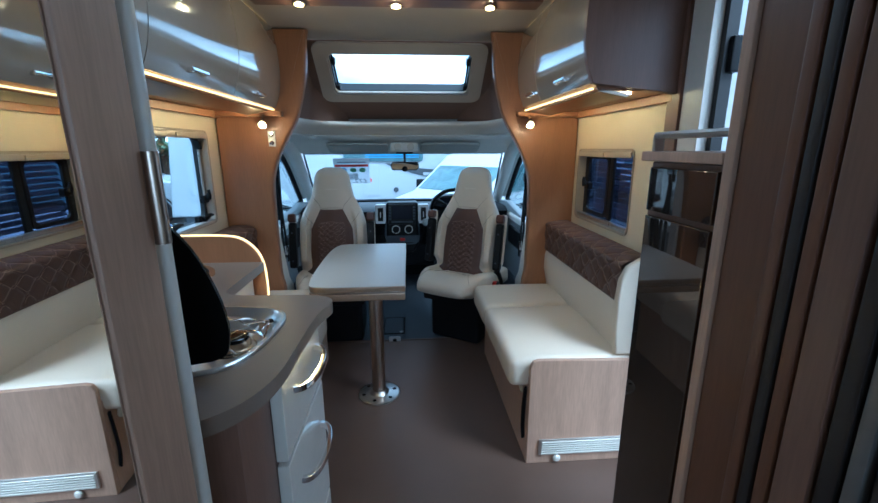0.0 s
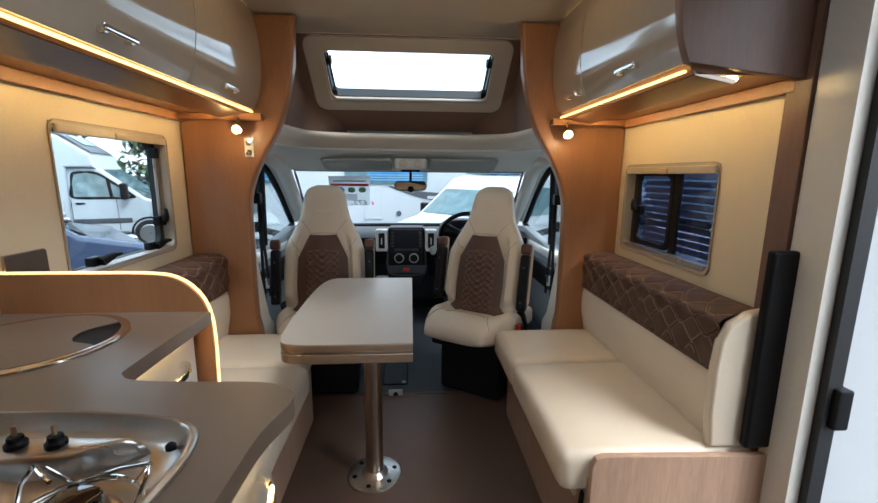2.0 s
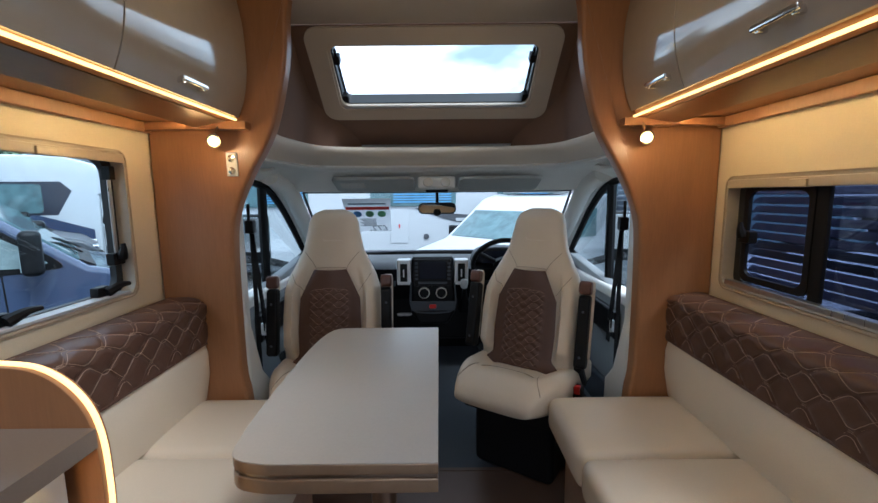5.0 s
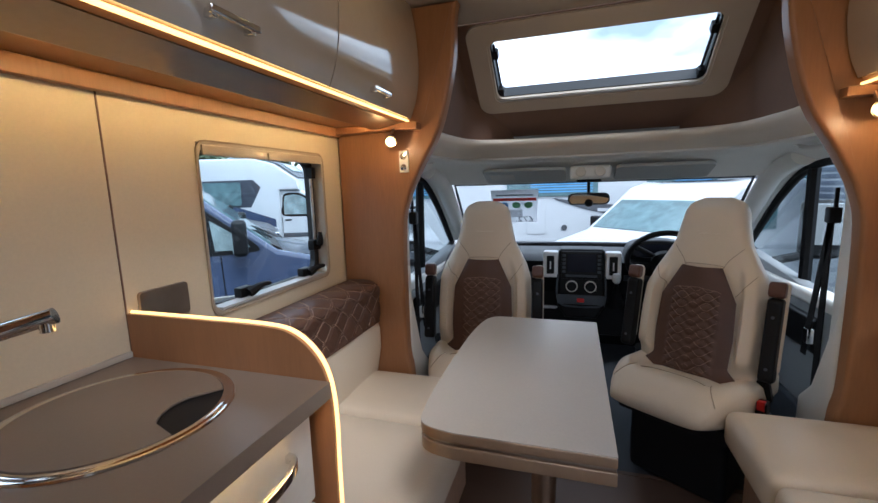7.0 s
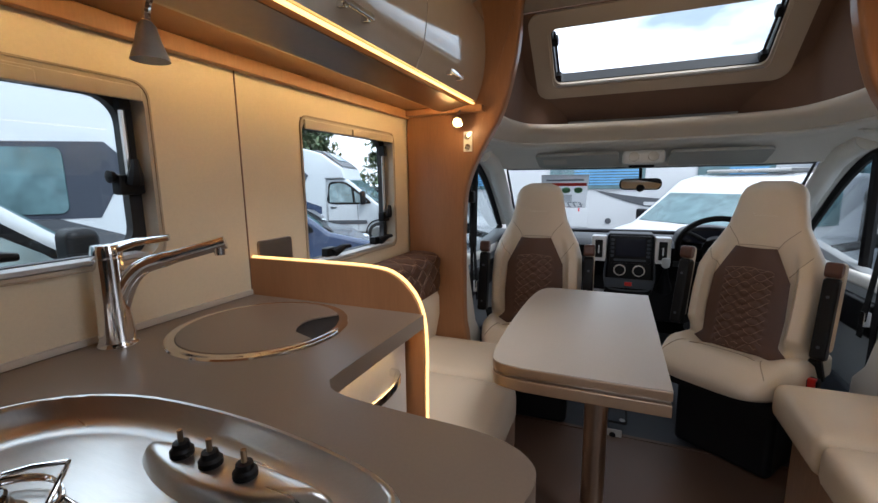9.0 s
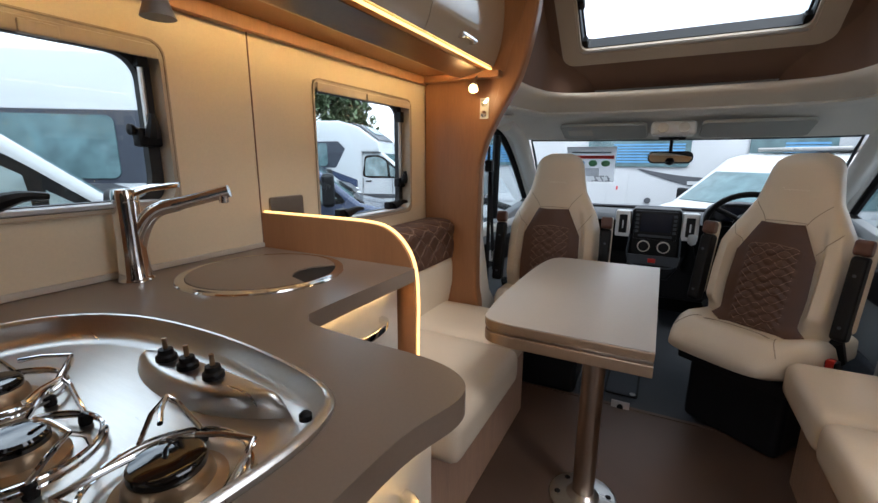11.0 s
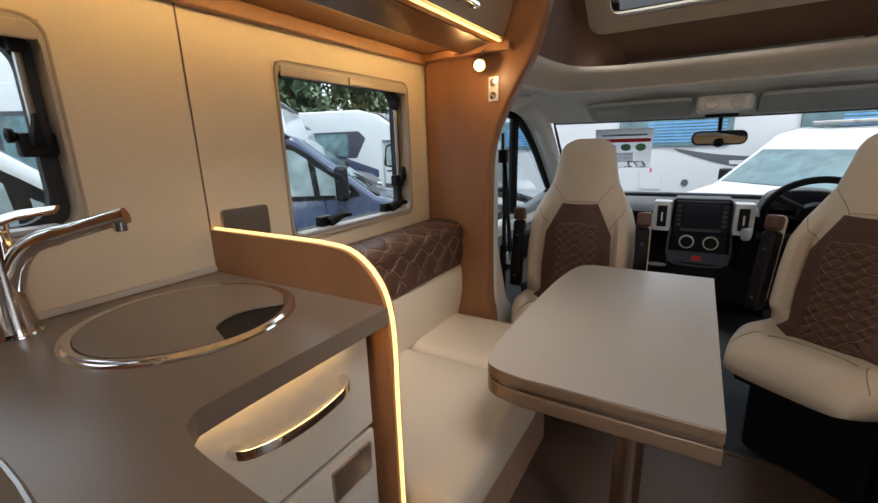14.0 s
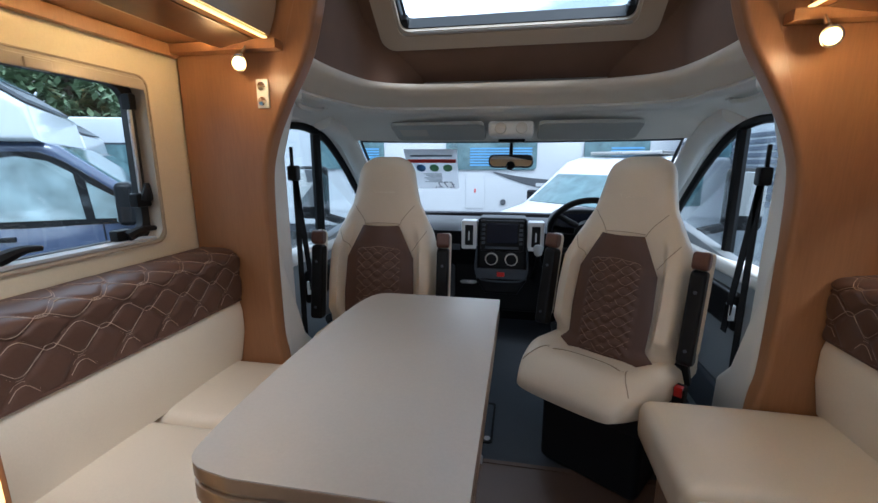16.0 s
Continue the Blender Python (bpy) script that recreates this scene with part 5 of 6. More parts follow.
# divider with glowing edge
line = [tuple(p)[:2] for p in curve([(LW + 0.003, 1.0, 0), (-0.90, 1.0, 0), (-0.74, 0.998, 0), (-0.675, 0.984, 0), (-0.628, 0.942, 0), (-0.606, 0.885, 0), (-0.601, 0.80, 0), (-0.603, 0.66, 0), (-0.605, 0.0, 0)], 5)]
div = thing("divider_panel", "curved brown divider panel with a glowing edge strip", "panel", (-0.85, 1.9, 0.0))
part("board", slab(line + [(LW + 0.003, 0.0)], "y", 1.8855, 1.911, 0.002), WOOD, div)
part("light_strip", tube([(x + 0.0008, 1.8985, z + 0.0008) for x, z in line if z > 0.30], 0.0048, 8), LED, div, "warm glowing edge strip")

# sink with its lid
sk = thing("sink", "round sink with a chrome rim and a taupe lid", "sink", (-0.885, 1.69, 0.9))
circle = lambda r, n=48, cx=-0.885, cy=1.69: [(cx + r * math.cos(2 * math.pi * i / n), cy + r * math.sin(2 * math.pi * i / n)) for i in range(n)]
part("rim", lathe([(0.157, 0.0), (0.158, 0.004), (0.161, 0.0055), (0.168, 0.0050), (0.170, 0.0035), (0.176, 0.0030), (0.178, 0.0)], (-0.885, 1.69, 0.9005), 64), RIM_CHROME, sk, "chrome rim")
# flat black disc: the shade inside the bowl is put into its colour
part("bowl", lathe([(0.158, 0.0), (0.158, 0.0012)], (-0.885, 1.69, 0.9006), 48), BLACK, sk, "flat black disc in place of the shaded bowl")
cut = Vector((-0.885 + 0.150, 1.69 + 0.045))
lid_pts = []
for x, y in circle(0.1565, 96):
    away = Vector((x, y)) - cut
    if away.length < 0.075:
        inner = Vector((-0.885, 1.69)) - Vector((x, y))
        step = 0.0
        while (Vector((x, y)) + inner * step - cut).length < 0.075 and step < 1:
            step += 0.01
        x, y = Vector((x, y)) + inner * step
    lid_pts.append((x, y))
part("lid", slab(lid_pts, "z", 0.9025, 0.9065, 0.001), COUNTER, sk, "taupe lid")

# tap
tap = thing("tap", "chrome mixer tap with a long spout", "tap", (-1.065, 1.52, 0.9))
T = (-1.065, 1.515)
part("base", lathe([(0.034, 0.0), (0.034, 0.004), (0.030, 0.010), (0.0265, 0.06), (0.025, 0.12), (0.025, 0.165), (0.010, 0.170)], (T[0], T[1], 0.9005), 28), CHROME, tap)
part("spout", tube(curve([(T[0] + 0.004, T[1] + 0.003, 0.965), (T[0] + 0.020, T[1] + 0.015, 1.015), (T[0] + 0.045, T[1] + 0.034, 1.047), (T[0] + 0.085, T[1] + 0.065, 1.062), (T[0] + 0.158, T[1] + 0.122, 1.086)], 6), [0.019] * 6 + [0.018, 0.0175, 0.017, 0.0165, 0.016, 0.0155] + [0.015] * 6 + [0.013] * 7, 14, flat=0.75), CHROME, tap)
part("aerator", lathe([(0.010, 0), (0.010, 0.014), (0.008, 0.015)], (T[0] + 0.148, T[1] + 0.115, 1.062), 14), CHROME, tap)
part("lever", tube([(T[0], T[1], 1.08), (T[0] + 0.04, T[1] + 0.03, 1.094), (T[0] + 0.085, T[1] + 0.062, 1.100)], [0.016, 0.011, 0.009], 12, flat=0.4), CHROME, tap)
part("cap", lathe([(0.024, 0), (0.025, 0.012), (0.022, 0.025), (0.004, 0.027)], (T[0], T[1], 1.066), 24), CHROME, tap)

# hob
hob = thing("gas_hob", "stainless steel gas hob with three burners", "hob", (-0.66, 1.23, 0.9))
hc = Vector((-0.66, 1.235))
def scaled(f, line=HOB):
    return [(hc.x + (x - hc.x) * f, hc.y + (y - hc.y) * f) for x, y in line]


rows = [[(x, y, z) for x, y in scaled(f)] for f, z in ((1.0, 0.9005), (1.0, 0.906), (0.985, 0.9095), (0.968, 0.9085), (0.955, 0.902), (0.925, 0.886), (0.88, 0.874), (0.80, 0.8715), (0.45, 0.872), (0.06, 0.872))]
tray = loft(rows, caps=False)
tray.verts.ensure_lookup_table()
tray.faces.new(tray.verts[-len(rows[-1]):])
part("tray", tray, STEEL, hob, "pressed stainless steel tray", smooth=50)
BRASS = mat("tan burner metal", (0.42, 0.30, 0.19), 0.34, 0.9, var=0.06, bump=0.0)
for bx, by, r, reach, spin in ((-0.452, 1.222, 0.0325, 1.95, 0.5), (-0.606, 1.173, 0.0265, 2.35, 0.2), (-0.757, 1.202, 0.0275, 2.25, 0.9)):
    bn = part("burner", lathe([(r * 1.42, 0), (r * 1.42, 0.003), (r * 1.12, 0.007), (r * 1.06, 0.016), (r * 0.95, 0.020)], (bx, by, 0.8725), 32), BRASS, hob, "tan metal burner")
    part("burner_cap", lathe([(r * 0.93, 0), (r * 0.96, 0.003), (r * 0.94, 0.008), (r * 0.84, 0.0105), (r * 0.3, 0.0115)], (bx, by, 0.8925), 32), DARK_GLASS, bn, "black enamel cap")
    R = r * reach
    for rr, z in ((R, 0.886), (R * 1.04, 0.880)):
        part("pan_ring", tube([(bx + rr * math.cos(i * math.pi / 20), by + rr * math.sin(i * math.pi / 20), z) for i in range(40)], 0.0022, 6, True), CHROME, bn, "chrome pan support ring")
    for i in range(3):
        a = i * 2.094 + spin
        at = lambda f, w, z: (bx + R * f * math.cos(a + w), by + R * f * math.sin(a + w), z)
        part("pan_arm", tube([at(1.0, -0.42, 0.887), at(1.16, -0.12, 0.913), at(1.20, 0.0, 0.9205), at(0.75, 0.08, 0.9225), at(0.40, 0.15, 0.9215)], 0.0026, 8), CHROME, bn, "chrome pan support arm")
        part("pan_arm", tube([at(1.20, 0.0, 0.9205), at(1.14, 0.20, 0.908), at(1.0, 0.42, 0.887)], 0.0026, 8), CHROME, bn, "chrome pan support arm")
        fx, fy, _ = at(1.0, -0.42, 0)
        part("rubber_foot", lathe([(0.006, 0), (0.0065, 0.004), (0.0055, 0.011), (0.002, 0.013)], (fx, fy, 0.8725), 10), BLACK, bn)
crest = [tuple(p)[:2] for p in curve([(-0.722, 1.338, 0), (-0.67, 1.312, 0), (-0.59, 1.300, 0), (-0.51, 1.308, 0), (-0.440, 1.347, 0), (-0.51, 1.356, 0), (-0.59, 1.358, 0), (-0.665, 1.354, 0)], 4, True)]
cb = Vector((-0.585, 1.334))
bridge = part("control_bridge", loft([[(cb.x + (x - cb.x) * f, cb.y + (y - cb.y) * g, z) for x, y in crest] for f, g, z in ((1.0, 1.0, 0.872), (0.97, 0.93, 0.881), (0.92, 0.84, 0.891), (0.86, 0.74, 0.8965), (0.78, 0.62, 0.8985))]), STEEL, hob, "raised control bridge", smooth=70)
for x in (-0.645, -0.600, -0.550):
    kn = part("control_knob", lathe([(0.0125, 0), (0.0125, 0.007), (0.0095, 0.010), (0.0085, 0.016), (0.002, 0.017)], (x, 1.333, 0.8975), 16), BLACK, bridge)
    part("spindle", lathe([(0.003, 0), (0.003, 0.014)], (x, 1.333, 0.9140), 8), BRASS, kn)
part("tray_stop", lathe([(0.007, 0), (0.007, 0.006), (0.004, 0.009), (0.001, 0.0095)], (-0.408, 1.338, 0.884), 12), BLACK, hob)
MATT_BLACK = mat("matt black coating", (0.004, 0.004, 0.004), 0.9, bump=0.02, spec=0.1)
gl = thing("hob_lid", "raised black glass hob lid on chrome hinges", "lid", (-0.66, 1.07, 0.9))
lid = [tuple(p)[:2] for p in curve([(-0.80, 0.925, 0), (-0.60, 0.920, 0), (-0.42, 0.93, 0), (-0.385, 0.97, 0), (-0.388, 1.05, 0), (-0.425, 1.15, 0), (-0.485, 1.215, 0), (-0.58, 1.245, 0), (-0.70, 1.240, 0), (-0.79, 1.20, 0), (-0.825, 1.12, 0), (-0.825, 0.98, 0)], 4, True)]
lid_ob = part("glass", slab([(x, z - 0.925) for x, z in lid], "y", -0.003, 0.003, 0.001), DARK_GLASS, gl)
lid_ob.matrix_local = Matrix.Translation(-gl.location) @ Matrix.Translation((0, 1.055, 0.925)) @ Euler((radians(4), 0, 0)).to_matrix().to_4x4()
backing = part("backing", slab([(x, z - 0.925) for x, z in lid], "y", -0.0062, -0.0036), MATT_BLACK, gl, "matt black back of the lid")
backing.matrix_local = Matrix.Translation(-gl.location) @ Matrix.Translation((0, 1.055, 0.925)) @ Euler((radians(4), 0, 0)).to_matrix().to_4x4()
for x in (-0.519, -0.750):
    plate = part("hinge_plate", slab([(1.0625, 0.930), (1.071, 0.930), (1.0715, 0.950), (1.068, 0.976), (1.0625, 0.978)], "x", x - 0.002, x + 0.002, 0.0006), BLACK, gl)
    part("bolt", turned(lathe([(0.0055, 0), (0.0055, 0.005), (0.0035, 0.007)], (0, 0, 0), 12), Matrix.Translation((x + 0.0015, 1.067, 0.958)) @ Euler((0, radians(90), 0)).to_matrix().to_4x4()), BLACK, plate)
    for dx in (-0.012, 0.012):
        part("hinge", tube(curve([(x + dx * 0.4, 1.068, 0.940), (x + dx, 1.080, 0.936), (x + dx, 1.092, 0.930), (x + dx, 1.098, 0.914), (x + dx, 1.110, 0.908), (x + dx, 1.118, 0.890)], 4), 0.0038, 8), CHROME, gl)
    part("hinge_pin", tube([(x - 0.014, 1.116, 0.893), (x + 0.014, 1.116, 0.893)], 0.0045, 8), STEEL, gl)

# black socket plate beside the divider
solid("socket_plate", slab(rounded(1.915, 2.045, 0.960, 1.042, 0.010), "x", LW + 0.0005, LW + 0.010, 0.003), SATIN, "bronze metal socket plate above the divider panel", "socket")

# goose-neck lamp over the kitchen
LAMP_GREY = mat("grey lamp enamel", (0.26, 0.25, 0.24), 0.35, bump=0.0)
kl = thing("kitchen_lamp", "grey bell-shaped spot lamp under the overhead cabinet", "lamp", (-0.95, 1.56, 1.45))
part("neck", tube(curve([(-0.93, 1.56, 1.512), (-0.945, 1.56, 1.49), (-0.95, 1.56, 1.47)], 4), 0.007, 8), CHROME, kl)
part("bell", lathe([(0.008, 0.062), (0.014, 0.055), (0.020, 0.03), (0.030, 0.0), (0.027, 0.001)], (-0.95, 1.56, 1.405), 24), LAMP_GREY, kl)
part("foot", cube(-0.965, -0.905, 1.53, 1.59, 1.506, 1.5145, 0.003), WHITE_LACQUER, kl)

# switch plate on the west column
sw = thing("light_switch", "small clear double light switch on the wooden column", "switch", (-0.82, 2.83, 1.375))
part("plate", cube(-0.835, -0.795, 2.826, 2.834, 1.325, 1.41, 0.003), WHITE_LACQUER, sw)
for z in (1.345, 1.388):
    part("rocker", turned(lathe([(0.014, 0), (0.013, 0.005), (0.002, 0.006)], (0, 0, 0), 14), Matrix.Translation((-0.815, 2.826, z)) @ Euler((radians(90), 0, 0)).to_matrix().to_4x4()), CHROME, sw)

# ---- washroom door with a mirror, and its post ----
solid("door_post", slab(rounded(-0.47, -0.360, 0.842, 0.884, 0.02), "z", 0.0, 1.94), DOOR_FRAME, "rounded champagne door post beside the kitchen", "post")
structure("wall_washroom", cube(LW, -0.47, 0.855, 0.884, 0.0, 1.94), WOOD, "wooden partition between washroom and kitchen", "wall")
md = thing("door_washroom", "washroom door with a tall mirror, standing ajar", "door", (-0.366, 0.838, 0.0), kind="structure")
leaf = part("leaf", cube(-0.034, -0.004, -0.72, 0.0, 0.02, 1.925, 0.006), WOOD_PALE, md)
part("mirror_glass", cube(-0.0035, 0.001, -0.68, -0.104, 0.04, 1.90, 0.001), MIRROR, leaf, "tall mirror")
part("edge_strip", cube(-0.004, 0.006, -0.102, -0.002, 0.02, 1.925, 0.003), WOOD_PALE, leaf)
part("hinge", lathe([(0.009, 0), (0.009, 0.11)], (0.014, 0.0, 1.20), 12), SATIN, leaf, "bronze hinge")
leaf.location = (0, 0, 0)
md.rotation_euler = (0, 0, radians(1.6))

# ---- fridge tower and tall units by the entrance ----
fr = thing("fridge", "slim tower fridge with a black glass front in a wooden case", "fridge", (0.6, 1.0, 0.0))
part("case", cube(0.44, 0.92, 0.928, 1.145, 0.0, 1.285, 0.003), WOOD_DARK, fr)
part("glass_door", cube(0.428, 0.4395, 0.942, 1.13, 0.06, 1.18, 0.002), FRIDGE_GLASS, fr, "black glass door")
part("control_panel", cube(0.428, 0.4395, 0.942, 1.13, 1.19, 1.275, 0.002), FRIDGE_GLASS, fr, "dark control strip")
part("top_board", cube(0.42, 0.94, 0.927, 1.155, 1.286, 1.305, 0.003), WOOD_PALE, fr)
part("handle", cube(0.405, 0.428, 0.955, 1.11, 0.10, 0.13, 0.006), CHROME, fr, "chrome lower handle")
part("rail", tube([(0.445, 0.932, 1.305), (0.445, 0.932, 1.335), (0.445, 1.14, 1.335), (0.445, 1.14, 1.305)], 0.012, 8, flat=0.6), STEEL, fr, "metal gallery rail")
tall = thing("tall_cabinet", "tall dark brown wardrobe side beside the fridge", "cabinet", (0.6, 0.85, 0.0))
part("side", cube(0.435, 0.94, 0.815, 0.924, 0.0, 1.94, 0.004), WOOD_DARK, tall)
part("edge", cube(0.420, 0.4345, 0.904, 0.9245, 0.0, 1.94, 0.003), WOOD_PALE, tall, "pale wooden edge")
part("front", cube(0.426, 0.4345, 0.818, 0.903, 0.0, 1.94, 0.003), WOOD_RED, tall, "brown wooden front strip")
jamb = thing("door_jamb", "ribbed grey aluminium sliding-door jamb", "door jamb", (0.45, 0.68, 0.0), kind="structure")
part("core", cube(0.42, 0.60, 0.45, 0.81, 0.0, 1.94, 0.004), VAN_GREY, jamb)
for k, (y, w, m_) in enumerate(((0.785, 0.020, WOOD_RED), (0.762, 0.018, RIB_DARK), (0.738, 0.020, WOOD_RED), (0.690, 0.044, WOOD_DARK), (0.662, 0.022, RIB_DARK), (0.640, 0.018, RIB_GREY), (0.612, 0.020, RIB_DARK), (0.584, 0.02, RIB_GREY))):
    part("rib", cube(0.404, 0.4195, y, y + w, 0.0, 1.94, 0.005), m_, jamb)

# ---- entrance door, swung open ----
en = thing("door_entrance", "white entrance door swung open to the outside", "door", (RW + 0.04, 1.755, 0.0), kind="structure")
part("frame", ring_slab(rounded(DOORWAY[0] - 0.03, DOORWAY[1] + 0.095, 0.0, 1.94, 0.05), rounded(DOORWAY[0] + 0.02, DOORWAY[1] - 0.012, 0.03, 1.885, 0.06), "x", RW - 0.016, RW + 0.05), DOOR_FRAME, en)
part("seal", ring_slab(rounded(DOORWAY[0] + 0.01, DOORWAY[1] - 0.008, 0.025, 1.89, 0.06), rounded(DOORWAY[0] + 0.03, DOORWAY[1] - 0.035, 0.05, 1.865, 0.07), "x", RW + 0.02, RW + 0.06), RUBBER, en)
part("leaf", slab(rounded(RW + 0.06, RW + 0.62, 0.02, 1.93, 0.06), "y", 1.748, 1.788, 0.008), VAN_WHITE, en)
for z in (0.62, 1.55):
    hg = part("hinge", cube(RW + 0.035, RW + 0.075, 1.70, 1.745, z, z + 0.11, 0.006), BLACK, en)

hatch = thing("floor_hatch", "grey floor hatch with a round catch in the cab floor", "hatch", (-0.17, 3.33, -0.01))
part("frame", ring_slab(rounded(-0.26, -0.10, 3.19, 3.50, 0.02), rounded(-0.25, -0.11, 3.20, 3.49, 0.02), "z", -0.012, -0.006), BLACK, hatch)
part("panel", slab(rounded(-0.249, -0.111, 3.201, 3.489, 0.019), "z", -0.0118, -0.008), GREY_PLASTIC, hatch)
part("catch", lathe([(0.014, 0), (0.014, 0.003), (0.010, 0.004)], (-0.125, 3.22, -0.008), 16), STEEL, hatch)
sock = thing("floor_socket", "small grey socket on the step to the cab", "socket", (-0.16, 3.05, 0.03))
part("plate", cube(-0.21, -0.13, 3.046, 3.0545, -0.02, 0.035, 0.003), SILVER, sock)
part("jack", turned(lathe([(0.014, 0), (0.014, 0.004), (0.008, 0.005)], (0, 0, 0), 16), Matrix.Translation((-0.17, 3.046, 0.008)) @ Euler((radians(90), 0, 0)).to_matrix().to_4x4()), BLACK, sock)


# price sheet on the windscreen, read from outside
def lettering(words, size, material, parent, m):
    cu = bpy.data.curves.new("lettering", "FONT")
    cu.body, cu.size, cu.extrude = words, size, 0.0004
    tmp = bpy.data.objects.new("lettering", cu)
    me = bpy.data.meshes.new_from_object(tmp)
    bpy.data.objects.remove(tmp)
    me.materials.append(material)
    ob = new("lettering", me)
    ob.parent = parent
    ob.matrix_local = m
    return ob


sheet_pose = Matrix.Translation((-0.545, 4.125, 1.12)) @ Euler((0, 0, radians(186))).to_matrix().to_4x4() @ Euler((radians(33), 0, 0)).to_matrix().to_4x4() @ Matrix.Diagonal((1, 1.4, 1, 1))
price = thing("price_sheet", "white printed price sheet taped inside the windscreen", "sign", (0, 0, 0))
sheet_pts = [(-0.15, -0.16), (0.15, -0.16), (0.15, 0.15), (-0.15, 0.15)]
part("paper", slab(sheet_pts, "z", -0.0008, 0.0), PAPER, price)
part("red_band", slab([(-0.14, 0.055), (0.14, 0.055), (0.14, 0.08), (-0.14, 0.08)], "z", -0.002, -0.0012), RED_PRINT, price)
for x, m_ in ((-0.09, GREEN), (-0.01, GREEN), (0.07, BLUE)):
    part("badge", turned(lathe([(0.028, 0), (0.028, 0.0008)], (0, 0, 0), 20), Matrix.Translation((x, 0.015, -0.0022))), m_, price)
for k in range(7):
    part("text_bar", slab([(-0.05, -0.03 - k * 0.011), (0.06 - 0.012 * (k % 3), -0.03 - k * 0.011), (0.06 - 0.012 * (k % 3), -0.035 - k * 0.011), (-0.05, -0.035 - k * 0.011)], "z", -0.002, -0.0012), GREY_PRINT, price)
part("text_bar", slab([(-0.12, 0.10), (0.12, 0.10), (0.12, 0.112), (-0.12, 0.112)], "z", -0.002, -0.0012), GREY_PRINT, price)
lettering("£72,", 0.075, GREY_PRINT, price, Matrix.Translation((-0.13, -0.15, 0.0006)))
lettering("£72,", 0.075, GREY_PRINT, price, Matrix.Translation((-0.13, -0.15, -0.0016)))
price.matrix_world = sheet_pose


# ---- outside: yard, neighbours, trees ----
GROUND = -0.62
structure("ground", sheet(lambda u, v: ((u - 0.5) * 400, (v - 0.5) * 400, GROUND), 4, 4), ASPHALT, "damp grey asphalt yard", "ground")


def motorhome(at, turn, paint, label, band=None, length=6.2):
    """A low-profile motorhome, nose towards +y: van cab and white body."""
    m = thing("motorhome", label, "motorhome", (0, 0, 0), group="parked motorhomes")
    w = 1.08
    body = [(-length, 0.35), (-length, 2.75), (-length + 0.2, 2.85), (-1.75, 2.85), (-1.15, 2.68), (-0.55, 2.25), (-0.50, 1.95), (-1.05, 1.95), (-1.10, 0.35)]
    part("body", slab(body, "x", -w, w, 0.06, 3), VAN_WHITE, m)
    cabp = [(-1.12, 0.40), (-1.12, 1.95), (-0.55, 1.97), (-0.42, 1.93), (0.42, 1.22), (0.95, 1.08), (1.18, 0.92), (1.24, 0.45), (1.16, 0.32)]
    part("cab", slab(cabp, "x", -0.96, 0.96, 0.07, 3), paint, m)
    part("windscreen", slab([(-0.40, 1.885), (0.34, 1.275), (0.36, 1.295), (-0.38, 1.91)], "x", -0.86, 0.86), VAN_GLASS, m)
    part("scuttle", slab([(0.33, 1.262), (0.47, 1.195), (0.48, 1.215), (0.35, 1.290)], "x", -0.84, 0.84), BLACK, m)
    for wx in (-0.55, 0.10):
        part("wiper", tube([(wx, 0.40, 1.285), (wx + 0.35, 0.22, 1.42), (wx + 0.62, 0.16, 1.455)], 0.012, 6), BLACK, m)
    part("overcab_panel", slab([(-1.40, 2.775), (-1.13, 2.682), (-0.60, 2.30), (-0.58, 2.32), (-1.10, 2.706), (-1.38, 2.80)], "x", -0.88, 0.88), VAN_GREY if band else VAN_WHITE, m, "dark moulded panel over the cab")
    part("bonnet_seam", slab([(0.46, 1.222), (0.94, 1.098), (0.945, 1.103), (0.465, 1.227)], "x", -0.80, -0.79), BLACK, m)
    for s in (-1, 1):
        x0, x1 = sorted((s * 0.955, s * 0.972))
        q0, q1 = sorted((s * 0.955, s * 0.968))
        glazing = [tuple(p)[:2] for p in curve([(-1.03, 1.24, 0), (-1.03, 1.55, 0), (-0.98, 1.83, 0), (-0.72, 1.87, 0), (-0.46, 1.83, 0), (-0.10, 1.55, 0), (0.22, 1.27, 0), (0.10, 1.215, 0), (-0.4, 1.205, 0)], 4, True)]
        d = part("side_window", slab(glazing, "x", q0, q1, 0.004), BLACK, m, "black window surround")
        g0, g1 = sorted((s * 0.967, s * 0.975))
        part("pane", slab([(-0.99, 1.27), (-0.99, 1.60), (-0.94, 1.79), (-0.70, 1.83), (-0.50, 1.79), (-0.34, 1.68), (-0.30, 1.26)], "x", g0, g1, 0.003), SIDE_GLASS, d)
        part("pane", slab([(-0.23, 1.26), (-0.26, 1.60), (-0.06, 1.46), (0.13, 1.285), (0.04, 1.25)], "x", g0, g1, 0.003), SIDE_GLASS, d)
        e0, e1 = sorted((s * 0.957, s * 0.963))
        for line in ([(-1.06, 0.45), (-1.06, 1.20)], [(-0.16, 0.45), (-0.18, 1.20)]):
            part("door_seam", slab([(line[0][0] - 0.006, line[0][1]), (line[0][0] + 0.006, line[0][1]), (line[1][0] + 0.006, line[1][1]), (line[1][0] - 0.006, line[1][1])], "x", e0, e1), BLACK, m)
        part("door_handle", cube(min(s * 0.955, s * 0.985), max(s * 0.955, s * 0.985), -0.98, -0.80, 1.09, 1.13, 0.008), BLACK, m)
